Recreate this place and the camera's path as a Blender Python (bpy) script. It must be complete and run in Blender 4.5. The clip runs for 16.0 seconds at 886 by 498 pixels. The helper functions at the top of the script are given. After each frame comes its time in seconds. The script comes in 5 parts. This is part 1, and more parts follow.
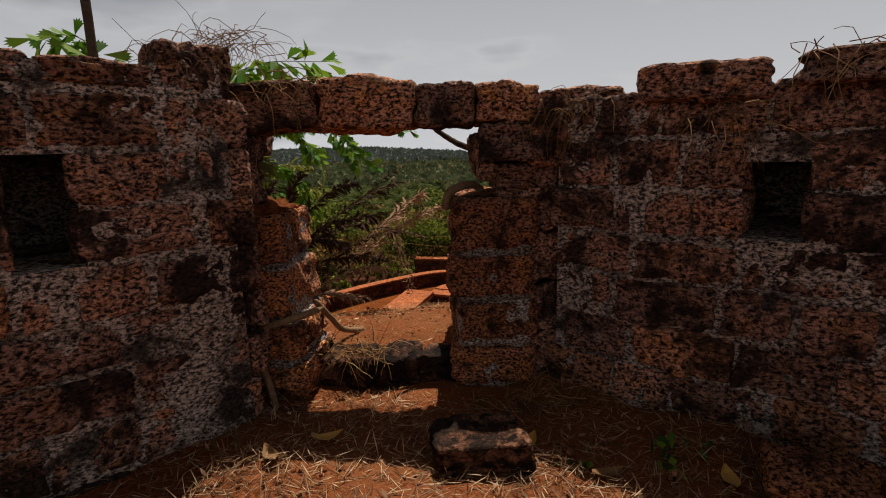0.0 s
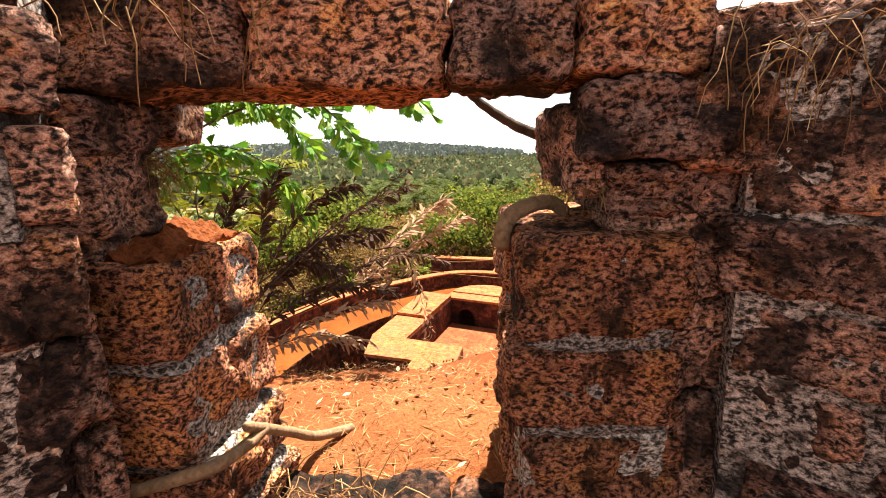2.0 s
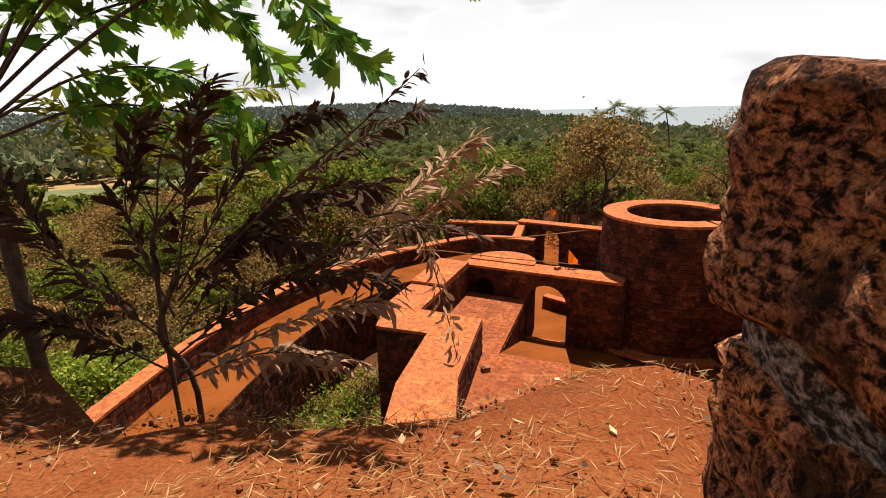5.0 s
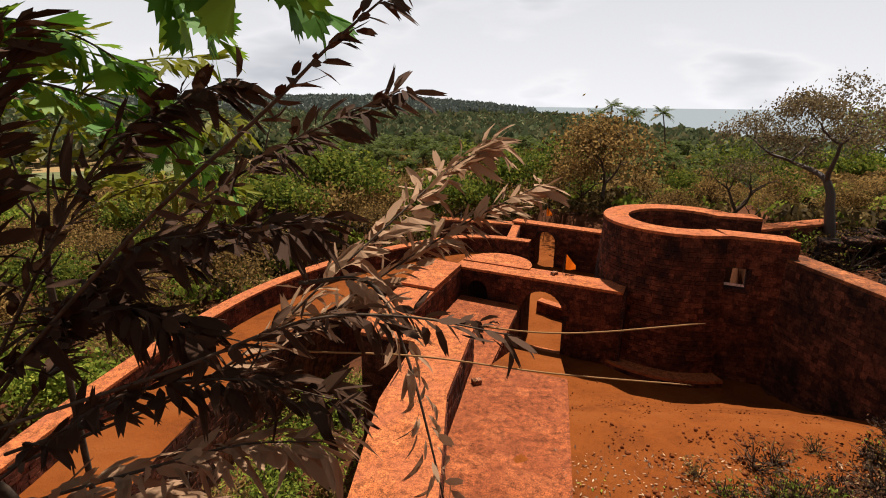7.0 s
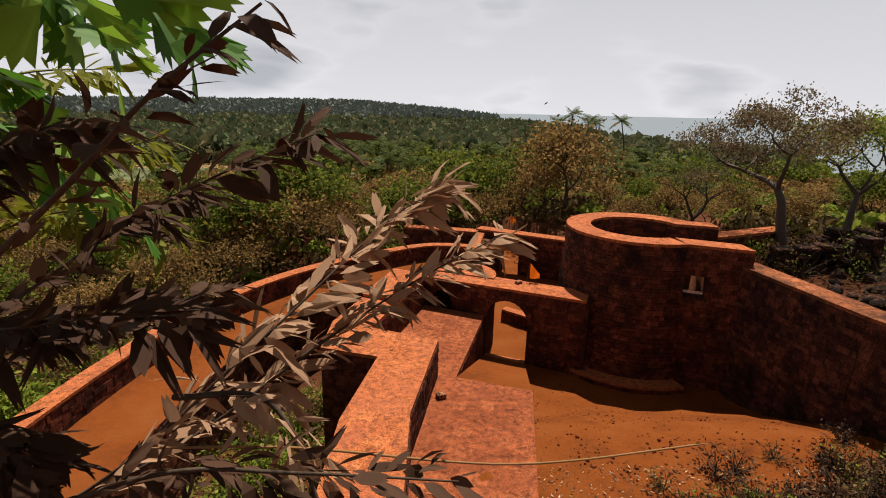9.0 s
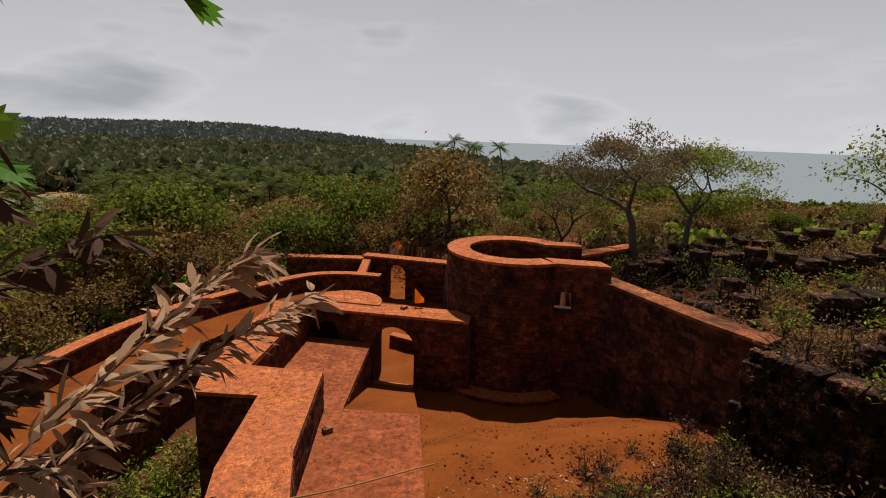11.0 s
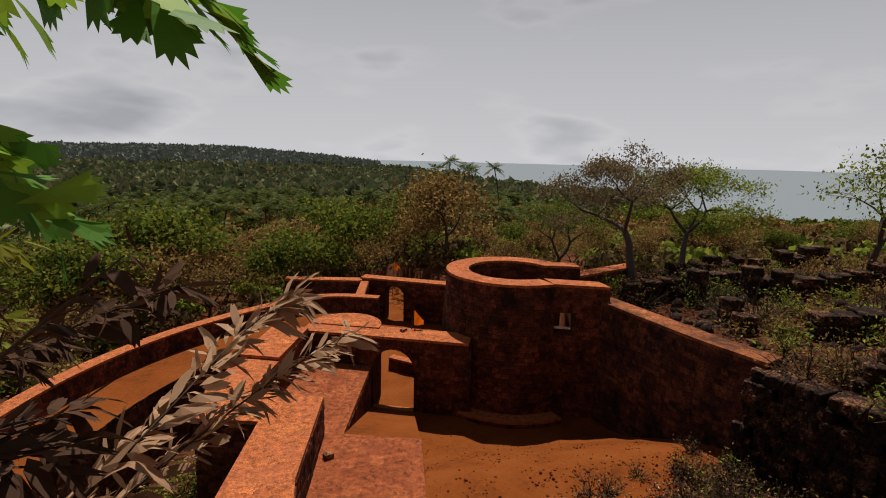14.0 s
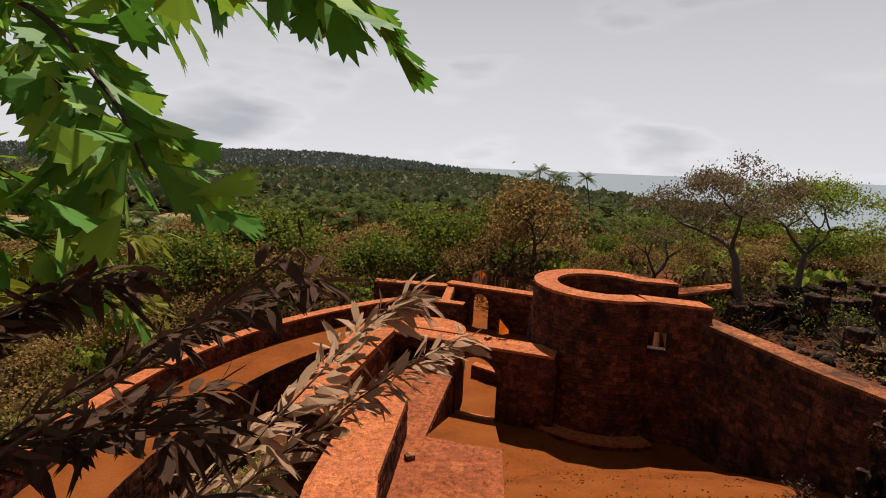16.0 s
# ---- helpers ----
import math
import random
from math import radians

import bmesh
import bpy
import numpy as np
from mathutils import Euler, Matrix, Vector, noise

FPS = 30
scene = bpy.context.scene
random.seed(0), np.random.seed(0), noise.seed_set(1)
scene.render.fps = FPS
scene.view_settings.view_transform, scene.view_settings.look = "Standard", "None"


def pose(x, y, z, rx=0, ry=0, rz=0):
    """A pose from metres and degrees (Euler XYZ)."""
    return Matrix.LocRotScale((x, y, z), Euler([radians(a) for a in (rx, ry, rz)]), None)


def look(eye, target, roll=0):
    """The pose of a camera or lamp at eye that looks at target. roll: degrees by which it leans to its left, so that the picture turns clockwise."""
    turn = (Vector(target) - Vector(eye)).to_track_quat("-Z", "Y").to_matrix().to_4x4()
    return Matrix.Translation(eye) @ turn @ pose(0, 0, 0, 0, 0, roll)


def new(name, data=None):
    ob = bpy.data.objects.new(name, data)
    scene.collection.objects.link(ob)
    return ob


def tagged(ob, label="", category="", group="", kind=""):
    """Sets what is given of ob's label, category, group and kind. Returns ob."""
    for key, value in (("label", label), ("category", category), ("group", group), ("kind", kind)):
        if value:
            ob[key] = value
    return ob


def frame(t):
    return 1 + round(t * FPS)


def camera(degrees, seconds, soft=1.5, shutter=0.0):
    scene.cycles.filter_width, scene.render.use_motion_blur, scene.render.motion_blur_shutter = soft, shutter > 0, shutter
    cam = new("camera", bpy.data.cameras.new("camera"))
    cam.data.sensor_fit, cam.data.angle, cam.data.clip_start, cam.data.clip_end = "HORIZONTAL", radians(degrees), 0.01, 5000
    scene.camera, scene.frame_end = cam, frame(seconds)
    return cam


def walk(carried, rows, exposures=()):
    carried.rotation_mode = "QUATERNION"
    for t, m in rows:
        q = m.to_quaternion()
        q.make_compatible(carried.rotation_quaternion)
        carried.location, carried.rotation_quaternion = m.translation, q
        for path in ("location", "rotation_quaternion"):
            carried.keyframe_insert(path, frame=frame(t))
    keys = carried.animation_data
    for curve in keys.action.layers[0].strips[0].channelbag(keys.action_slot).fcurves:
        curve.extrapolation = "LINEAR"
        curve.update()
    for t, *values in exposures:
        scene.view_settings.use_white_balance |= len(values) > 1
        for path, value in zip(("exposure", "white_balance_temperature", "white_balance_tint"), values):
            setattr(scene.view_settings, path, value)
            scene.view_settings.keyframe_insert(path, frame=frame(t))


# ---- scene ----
cam = camera(82.0, 16.0, 1.0)
PATH = [
    (0, (0.178, -0.507, 2.547), (0.152, 1.455, 2.164), -1.56),
    (0.5, (0.178, -0.195, 2.556), (0.138, 1.767, 2.17), -1.48),
    (1, (0.133, 0.211, 2.534), (0.079, 2.172, 2.143), -1.5),
    (1.5, (0.09, 0.57, 2.531), (0.016, 2.529, 2.136), -1.45),
    (2, (0.057, 0.911, 2.521), (-0.034, 2.868, 2.121), -0.96),
    (2.5, (0.006, 1.213, 2.511), (-0.091, 3.17, 2.109), -0.5),
    (3, (-0.046, 1.505, 2.494), (-0.163, 3.456, 2.071), -0.13),
    (3.5, (-0.054, 1.723, 2.455), (-0.225, 3.657, 1.976), -1.61),
    (4, (-0.108, 1.92, 2.35), (-0.281, 3.849, 1.849), -2.06),
    (4.2, (-0.093, 1.982, 2.321), (-0.262, 3.909, 1.811), -1.89),
    (6.5, (-0.153, 3.173, 2.2), (-0.271, 5.09, 1.643), -0.36),
    (7, (-0.182, 3.381, 2.208), (-0.3, 5.297, 1.649), 0.6),
    (7.5, (-0.198, 3.498, 2.224), (-0.314, 5.417, 1.674), 0.46),
    (8, (-0.217, 3.596, 2.242), (-0.32, 5.516, 1.691), 0.85),
    (8.5, (-0.194, 3.68, 2.261), (-0.262, 5.601, 1.709), 1.38),
    (9, (-0.138, 3.722, 2.284), (-0.12, 5.648, 1.747), 1.31),
    (9.5, (-0.049, 3.712, 2.315), (0.103, 5.637, 1.794), 1.24),
    (10, (0.017, 3.634, 2.361), (0.248, 5.56, 1.872), 1.51),
    (12.5, (0.144, 3.391, 2.544), (0.813, 5.235, 2.154), 2.07),
    (13, (0.113, 3.391, 2.544), (0.761, 5.244, 2.163), 1.69),
    (13.5, (0.052, 3.427, 2.541), (0.644, 5.301, 2.171), 1.47),
    (14, (-0.034, 3.452, 2.536), (0.424, 5.366, 2.179), 1.51),
    (14.5, (-0.113, 3.506, 2.511), (0.184, 5.453, 2.163), 1.61),
    (15, (-0.16, 3.524, 2.509), (-0.006, 5.489, 2.17), 1.71),
    (15.5, (-0.196, 3.506, 2.516), (-0.074, 5.474, 2.181), 2.07),
    (16, (-0.14, 3.5, 2.517), (-0.012, 5.468, 2.179), 2.4),
]
walk(cam, [(t, look(eye, target, roll)) for t, eye, target, roll in PATH],
     exposures=[(0, 0.1, 6500, 12), (0.2, 0.85, 6500, 12), (0.5, 1.65, 6500, 12), (1.0, 1.75, 6600, 12), (2.0, 2.3, 6600, 12), (3.0, 2.75, 6700, 12), (3.6, 2.7, 6700, 12), (4.2, 2.0, 6700, 12),
                (5.0, 1.05, 6700, 12), (6.3, 0.88, 6500, 13), (7.4, 0.66, 6500, 13), (9.0, 0.5, 6500, 14), (12.4, 0.06, 6500, 13), (14.0, 0.1, 6500, 13), (16.0, 0.47, 6500, 14)])

# ---- light ----
SUN_EL, SUN_AZ = radians(66), radians(13)      # azimuth from +y, negative to the left
world = bpy.data.worlds.new("sky")
scene.world = world
world.use_nodes = True
wn, wl = world.node_tree.nodes, world.node_tree.links
wn.clear()
w_out = wn.new("ShaderNodeOutputWorld")
w_bg = wn.new("ShaderNodeBackground")
w_sky = wn.new("ShaderNodeTexSky")
w_sky.sky_type = "NISHITA"
w_sky.sun_disc = False
w_sky.sun_elevation, w_sky.sun_rotation = SUN_EL, SUN_AZ
w_sky.air_density, w_sky.dust_density, w_sky.ozone_density = 1.0, 1.2, 1.0
w_hsv = wn.new("ShaderNodeHueSaturation")
w_hsv.inputs["Saturation"].default_value = 0.22
w_hsv.inputs["Value"].default_value = 0.44
w_tc = wn.new("ShaderNodeTexCoord")
w_map = wn.new("ShaderNodeMapping")
w_map.inputs["Scale"].default_value = (1.6, 1.6, 5.5)
w_noise = wn.new("ShaderNodeTexNoise")
w_noise.inputs["Scale"].default_value = 1.7
w_noise.inputs["Detail"].default_value = 4
w_ramp = wn.new("ShaderNodeValToRGB")
w_ramp.color_ramp.elements[0].position, w_ramp.color_ramp.elements[0].color = 0.50, (1, 1, 1, 1)
w_ramp.color_ramp.elements[1].position, w_ramp.color_ramp.elements[1].color = 0.72, (0.66, 0.68, 0.71, 1)
w_rim = w_ramp.color_ramp.elements.new(0.555)
w_rim.color = (1.06, 1.055, 1.05, 1)
w_mul = wn.new("ShaderNodeMix")
w_mul.data_type, w_mul.blend_type = "RGBA", "MULTIPLY"
w_mul.inputs["Factor"].default_value = 1.0
wl.new(w_sky.outputs[0], w_hsv.inputs["Color"])
wl.new(w_tc.outputs["Generated"], w_map.inputs[0])
wl.new(w_map.outputs[0], w_noise.inputs["Vector"])
wl.new(w_noise.outputs["Fac"], w_ramp.inputs[0])
wl.new(w_ramp.outputs[0], w_mul.inputs["B"])
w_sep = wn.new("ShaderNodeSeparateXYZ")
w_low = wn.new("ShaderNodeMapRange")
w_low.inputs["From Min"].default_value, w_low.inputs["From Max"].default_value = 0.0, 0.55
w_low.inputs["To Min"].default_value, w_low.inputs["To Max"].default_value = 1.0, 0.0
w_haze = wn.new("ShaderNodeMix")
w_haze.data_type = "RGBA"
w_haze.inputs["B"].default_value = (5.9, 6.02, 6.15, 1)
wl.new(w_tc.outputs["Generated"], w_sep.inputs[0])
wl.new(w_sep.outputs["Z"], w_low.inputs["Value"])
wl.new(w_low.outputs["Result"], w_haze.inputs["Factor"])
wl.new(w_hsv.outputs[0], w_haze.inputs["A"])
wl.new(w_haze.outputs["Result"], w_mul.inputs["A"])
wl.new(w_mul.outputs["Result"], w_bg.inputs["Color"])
w_bg.inputs["Strength"].default_value = 0.09
wl.new(w_bg.outputs[0], w_out.inputs[0])

sun_data = bpy.data.lights.new("sun", "SUN")
sun_data.energy, sun_data.angle, sun_data.color = 5.0, radians(0.6), (1.0, 0.94, 0.84)
sun_dir = Vector((math.sin(SUN_AZ) * math.cos(SUN_EL), math.cos(SUN_AZ) * math.cos(SUN_EL), math.sin(SUN_EL)))
sun = new("sun", sun_data)
sun.matrix_world = look(tuple(sun_dir * 60), (0, 0, 0))


# ---- materials ----
def shader(name, rough=0.9, spec=0.2):
    m = bpy.data.materials.new(name)
    m.use_nodes = True
    nt = m.node_tree
    b = nt.nodes["Principled BSDF"]
    b.inputs["Roughness"].default_value = rough
    b.inputs["Specular IOR Level"].default_value = spec
    return m, nt.nodes, nt.links, b


def noise_node(n, l, vec, scale, detail=5, rough=0.6, dist=0.0):
    x = n.new("ShaderNodeTexNoise")
    x.inputs["Scale"].default_value, x.inputs["Detail"].default_value = scale, detail
    x.inputs["Roughness"].default_value, x.inputs["Distortion"].default_value = rough, dist
    l.new(vec, x.inputs["Vector"])
    return x.outputs["Fac"]


def ramp_node(n, l, fac, stops):
    r = n.new("ShaderNodeValToRGB")
    e = r.color_ramp.elements
    while len(e) < len(stops):
        e.new(0.5)
    for k, (p, c) in zip(e, stops):
        k.position, k.color = p, (*c, 1) if len(c) == 3 else c
    l.new(fac, r.inputs[0])
    return r.outputs[0]


def mix_node(n, l, fac, a, b, mode="MIX"):
    x = n.new("ShaderNodeMix")
    x.data_type, x.blend_type = "RGBA", mode
    for key, v in (("Factor", fac), ("A", a), ("B", b)):
        if isinstance(v, (int, float)):
            x.inputs[key].default_value = v
        elif isinstance(v, tuple):
            x.inputs[key].default_value = (*v, 1)
        else:
            l.new(v, x.inputs[key])
    return x.outputs["Result"]


def bump_node(n, l, height, b, dist, strength=1.0, prev=None):
    x = n.new("ShaderNodeBump")
    x.inputs["Distance"].default_value, x.inputs["Strength"].default_value = dist, strength
    l.new(height, x.inputs["Height"])
    if prev is not None:
        l.new(prev, x.inputs["Normal"])
    l.new(x.outputs[0], b.inputs["Normal"])
    return x.outputs[0]


def position(n):
    return n.new("ShaderNodeNewGeometry").outputs["Position"]


def island(n):
    return n.new("ShaderNodeNewGeometry").outputs["Random Per Island"]


def laterite(name, body, orange, black, black_at=0.5, orange_at=0.6, grain=30.0, rough=0.95, bump=0.03, crust=2.1):
    """Pitted laterite stone: reddish body full of dark pits, rust-orange worn spots, black lichen crust in patches."""
    m, n, l, b = shader(name, rough, 0.12)
    p = position(n)
    bed = n.new("ShaderNodeMapping")
    bed.inputs["Scale"].default_value = (1.0, 1.0, 1.6)
    l.new(p, bed.inputs[0])
    big = noise_node(n, l, p, crust, 6, 0.7, 0.3)
    mid = noise_node(n, l, bed.outputs[0], 8.0, 7, 0.72, 0.2)
    pit = noise_node(n, l, bed.outputs[0], grain, 7, 0.66, 0.35)
    fine = noise_node(n, l, p, grain * 5.0, 4, 0.7)
    obj = n.new("ShaderNodeObjectInfo").outputs["Random"]

    def speckle(c):
        return ramp_node(n, l, pit, [(0.39, black), (0.445, tuple(k * 0.22 for k in c)), (0.495, tuple(k * 0.8 for k in c)), (0.555, tuple(min(1, k * 1.55) for k in c)), (0.66, tuple(min(1, k * 2.4 + 0.03) for k in c))])
    warm = ramp_node(n, l, mid, [(orange_at - 0.06, (0, 0, 0)), (orange_at + 0.06, (1, 1, 1))])
    col = mix_node(n, l, warm, speckle(body), speckle(orange))
    col = mix_node(n, l, 1.0, col, ramp_node(n, l, obj, [(0.0, (0.62, 0.60, 0.62)), (1.0, (1.3, 1.2, 1.12))]), "MULTIPLY")
    col = mix_node(n, l, 1.0, col, ramp_node(n, l, fine, [(0.32, (0.45, 0.45, 0.45)), (0.52, (1, 1, 1)), (0.7, (1.5, 1.45, 1.4))]), "MULTIPLY")
    parts = []
    for fac, k in ((big, 0.75), (mid, 0.25), (pit, 0.2)):
        q = n.new("ShaderNodeMath")
        q.operation = "MULTIPLY"
        q.inputs[1].default_value = k
        l.new(fac, q.inputs[0])
        parts.append(q.outputs[0])
    for extra in parts[1:]:
        q = n.new("ShaderNodeMath")
        q.operation = "ADD"
        l.new(parts[0], q.inputs[0])
        l.new(extra, q.inputs[1])
        parts[0] = q.outputs[0]
    at = 0.60 + 0.5 * (black_at - 0.5)
    dark = ramp_node(n, l, parts[0], [(at - 0.015, (0, 0, 0)), (at + 0.045, (0.9, 0.9, 0.9))])
    col = mix_node(n, l, dark, col, black)
    l.new(col, b.inputs["Base Color"])
    k = bump_node(n, l, mid, b, bump * 1.8, 0.8)
    k = bump_node(n, l, pit, b, bump * 1.1, 1.0, k)
    bump_node(n, l, fine, b, bump * 0.15, 0.8, k)
    return m


def masonry(name, body, light, dark, rough=0.92, low=0.5, mottle=0.75, single=False):
    """Restored laterite blocks, each with its own tone, weathered in patches."""
    m, n, l, b = shader(name, rough, 0.15)
    p = position(n)
    own = n.new("ShaderNodeObjectInfo").outputs["Random"] if single else island(n)
    col = ramp_node(n, l, own, [(0.0, tuple(c * low for c in body)), (0.45, body), (0.85, light), (1.0, tuple(c * 1.15 for c in light))])
    mid = noise_node(n, l, p, 6.0, 6, 0.7, 0.2)
    stain = ramp_node(n, l, noise_node(n, l, p, 0.9, 7, 0.72, 0.4), [(0.45, (0, 0, 0)), (0.64, (1, 1, 1))])
    col = mix_node(n, l, 1.0, col, ramp_node(n, l, mid, [(0.34, (0.35, 0.35, 0.35)), (0.52, (1, 1, 1)), (0.72, (1.5, 1.4, 1.3))]), "MULTIPLY")
    fleck = noise_node(n, l, p, 38.0, 5, 0.75, 0.4)
    col = mix_node(n, l, 1.0, col, ramp_node(n, l, fleck, [(0.34, (0.22, 0.22, 0.22)), (0.5, (1, 1, 1)), (0.64, (1.9, 1.8, 1.7)), (0.72, (3.0, 3.0, 3.0))]), "MULTIPLY")
    col = mix_node(n, l, mottle, col, mix_node(n, l, stain, col, dark))
    l.new(col, b.inputs["Base Color"])
    k = bump_node(n, l, mid, b, 0.02, 0.7)
    bump_node(n, l, noise_node(n, l, p, 45.0, 3, 0.6), b, 0.008, 0.8, k)
    return m


def soil(name, base, dry, dark, scale=1.0, rough=1.0):
    m, n, l, b = shader(name, rough, 0.05)
    p = position(n)
    big = noise_node(n, l, p, 0.55 * scale, 5, 0.6, 0.3)
    mid = noise_node(n, l, p, 5.0 * scale, 6, 0.7)
    fine = noise_node(n, l, p, 70.0 * scale, 4, 0.7)
    col = ramp_node(n, l, big, [(0.3, dark), (0.5, base), (0.7, dry)])
    col = mix_node(n, l, ramp_node(n, l, mid, [(0.35, (0, 0, 0)), (0.65, (0.6, 0.6, 0.6))]), col, tuple(c * 1.25 for c in base))
    col = mix_node(n, l, 1.0, col, ramp_node(n, l, fine, [(0.3, (0.5, 0.5, 0.5)), (0.6, (1.1, 1.1, 1.1))]), "MULTIPLY")
    l.new(col, b.inputs["Base Color"])
    k = bump_node(n, l, mid, b, 0.05, 0.6)
    bump_node(n, l, fine, b, 0.012, 0.9, k)
    return m


def leafy(name, dark, mid, light, rough=0.7, sheer=0.35, spec=0.06):
    """Leaves: every leaf has its own tone; some light passes through."""
    m, n, l, b = shader(name, rough, spec)
    col = ramp_node(n, l, island(n), [(0.0, dark), (0.5, mid), (1.0, light)])
    p = position(n)
    col = mix_node(n, l, 1.0, col, ramp_node(n, l, noise_node(n, l, p, 0.35, 3), [(0.3, (0.65, 0.65, 0.65)), (0.7, (1.2, 1.2, 1.2))]), "MULTIPLY")
    l.new(col, b.inputs["Base Color"])
    t = n.new("ShaderNodeBsdfTranslucent")
    l.new(col, t.inputs["Color"])
    mx = n.new("ShaderNodeMixShader")
    mx.inputs[0].default_value = sheer
    l.new(b.outputs[0], mx.inputs[1])
    l.new(t.outputs[0], mx.inputs[2])
    l.new(mx.outputs[0], n["Material Output"].inputs["Surface"])
    return m


def barky(name, a, c, scale=14.0):
    m, n, l, b = shader(name, 0.9, 0.1)
    p = position(n)
    f = noise_node(n, l, p, scale, 6, 0.7, 0.6)
    l.new(ramp_node(n, l, f, [(0.3, a), (0.7, c)]), b.inputs["Base Color"])
    bump_node(n, l, f, b, 0.01, 0.8)
    return m


M_OLD = laterite("old_laterite", (0.42, 0.235, 0.170), (0.64, 0.29, 0.145), (0.016, 0.012, 0.011), 0.535, 0.57, 46, crust=2.6)
M_RUIN = laterite("blackened_laterite", (0.13, 0.062, 0.036), (0.20, 0.085, 0.04), (0.010, 0.008, 0.006), 0.44, 0.62, 16)
M_OLD_RED = laterite("old_laterite_worn", (0.48, 0.235, 0.150), (0.68, 0.29, 0.12), (0.016, 0.012, 0.010), 0.555, 0.54, 42, crust=2.6)
M_STUB = laterite("sunworn_laterite", (0.48, 0.20, 0.11), (0.66, 0.26, 0.095), (0.016, 0.011, 0.009), 0.575, 0.53, 58, crust=5.0)
M_MORTAR = laterite("old_mortar", (0.36, 0.305, 0.265), (0.40, 0.25, 0.16), (0.020, 0.015, 0.013), 0.56, 0.60, 50, 0.95, 0.012, 3.0)
M_LIME = laterite("grey_lime_mortar", (0.29, 0.255, 0.225), (0.34, 0.22, 0.13), (0.04, 0.032, 0.026), 0.66, 0.60, 60, 0.95, 0.008, 4.0)
M_SHADED_WALL = masonry("shaded_restored_laterite", (0.100, 0.028, 0.014), (0.150, 0.046, 0.023), (0.011, 0.006, 0.005), 0.92, 0.62, 0.9)
M_SHADED_BLOCK = masonry("shaded_restored_block", (0.100, 0.028, 0.014), (0.150, 0.046, 0.023), (0.011, 0.006, 0.005), 0.92, 0.62, 0.9, True)
M_LIT_SLAB = masonry("lit_laterite_slab", (0.32, 0.092, 0.028), (0.36, 0.11, 0.035), (0.30, 0.085, 0.04), 0.92, 0.93, 0.55, True)
M_CORE = laterite("laterite_joint", (0.085, 0.033, 0.022), (0.13, 0.05, 0.03), (0.02, 0.014, 0.012), 0.6, 0.7, 30)
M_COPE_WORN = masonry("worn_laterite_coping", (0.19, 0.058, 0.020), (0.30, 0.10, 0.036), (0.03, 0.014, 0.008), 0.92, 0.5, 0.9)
M_SHADED_WALL_OLD = masonry("blackened_shaded_laterite", (0.070, 0.023, 0.013), (0.115, 0.039, 0.021), (0.008, 0.005, 0.004), 0.92, 0.55, 0.92)
M_PAVE = masonry("worn_red_paving", (0.215, 0.056, 0.018), (0.26, 0.074, 0.025), (0.16, 0.040, 0.015), 0.92, 0.85, 0.6)
M_PAVE_SLAB = masonry("worn_red_slab", (0.215, 0.056, 0.018), (0.26, 0.074, 0.025), (0.16, 0.040, 0.015), 0.92, 0.85, 0.6, True)
M_LIT_COPE = masonry("lit_laterite_coping", (0.32, 0.092, 0.028), (0.36, 0.11, 0.035), (0.30, 0.085, 0.04), 0.92, 0.93, 0.55)
M_SOIL = soil("red_soil", (0.18, 0.050, 0.016), (0.23, 0.088, 0.033), (0.12, 0.034, 0.012))
M_FIELD = soil("dry_field", (0.26, 0.17, 0.075), (0.33, 0.24, 0.11), (0.18, 0.12, 0.05), 0.2)
M_YARD = soil("yard_sand", (0.175, 0.046, 0.009), (0.21, 0.064, 0.016), (0.10, 0.027, 0.007))
M_EARTH = soil("hill_ground", (0.085, 0.030, 0.013), (0.13, 0.05, 0.02), (0.035, 0.016, 0.008))
M_BARK = barky("bark", (0.03, 0.022, 0.016), (0.11, 0.075, 0.05))
M_ROOT = barky("pale_root", (0.13, 0.075, 0.038), (0.36, 0.22, 0.12), 40)
M_STRAW = leafy("straw", (0.15, 0.06, 0.02), (0.25, 0.13, 0.05), (0.38, 0.24, 0.11), 0.8, 0.2, 0.1)
M_GREEN = leafy("palm_leaf", (0.022, 0.075, 0.008), (0.055, 0.16, 0.014), (0.19, 0.30, 0.026), 0.55, 0.36, 0.15)
M_YELLOW = leafy("yellowing_leaf", (0.055, 0.075, 0.008), (0.16, 0.17, 0.015), (0.40, 0.32, 0.03), 0.6, 0.4, 0.15)
M_DRY = leafy("dry_palm_leaf", (0.010, 0.006, 0.004), (0.042, 0.021, 0.012), (0.17, 0.088, 0.048), 0.75, 0.15, 0.08)
M_PALE = leafy("pale_dry_leaf", (0.045, 0.024, 0.014), (0.28, 0.16, 0.09), (0.66, 0.45, 0.27), 0.75, 0.2, 0.1)
M_SHRUB = leafy("shrub_leaf", (0.078, 0.114, 0.016), (0.186, 0.240, 0.029), (0.360, 0.360, 0.054), sheer=0.42)
M_TREE = leafy("tree_leaf", (0.040, 0.066, 0.009), (0.105, 0.135, 0.018), (0.23, 0.225, 0.032), sheer=0.42)
M_DRYTREE = leafy("thin_dry_crown", (0.085, 0.052, 0.018), (0.21, 0.125, 0.040), (0.40, 0.245, 0.078), sheer=0.42)
M_SCRUB = leafy("dry_scrub", (0.040, 0.028, 0.011), (0.105, 0.070, 0.026), (0.24, 0.16, 0.055), sheer=0.35)
M_TWIG = leafy("thin_brown_crown", (0.085, 0.060, 0.030), (0.16, 0.115, 0.060), (0.25, 0.19, 0.09), sheer=0.4)
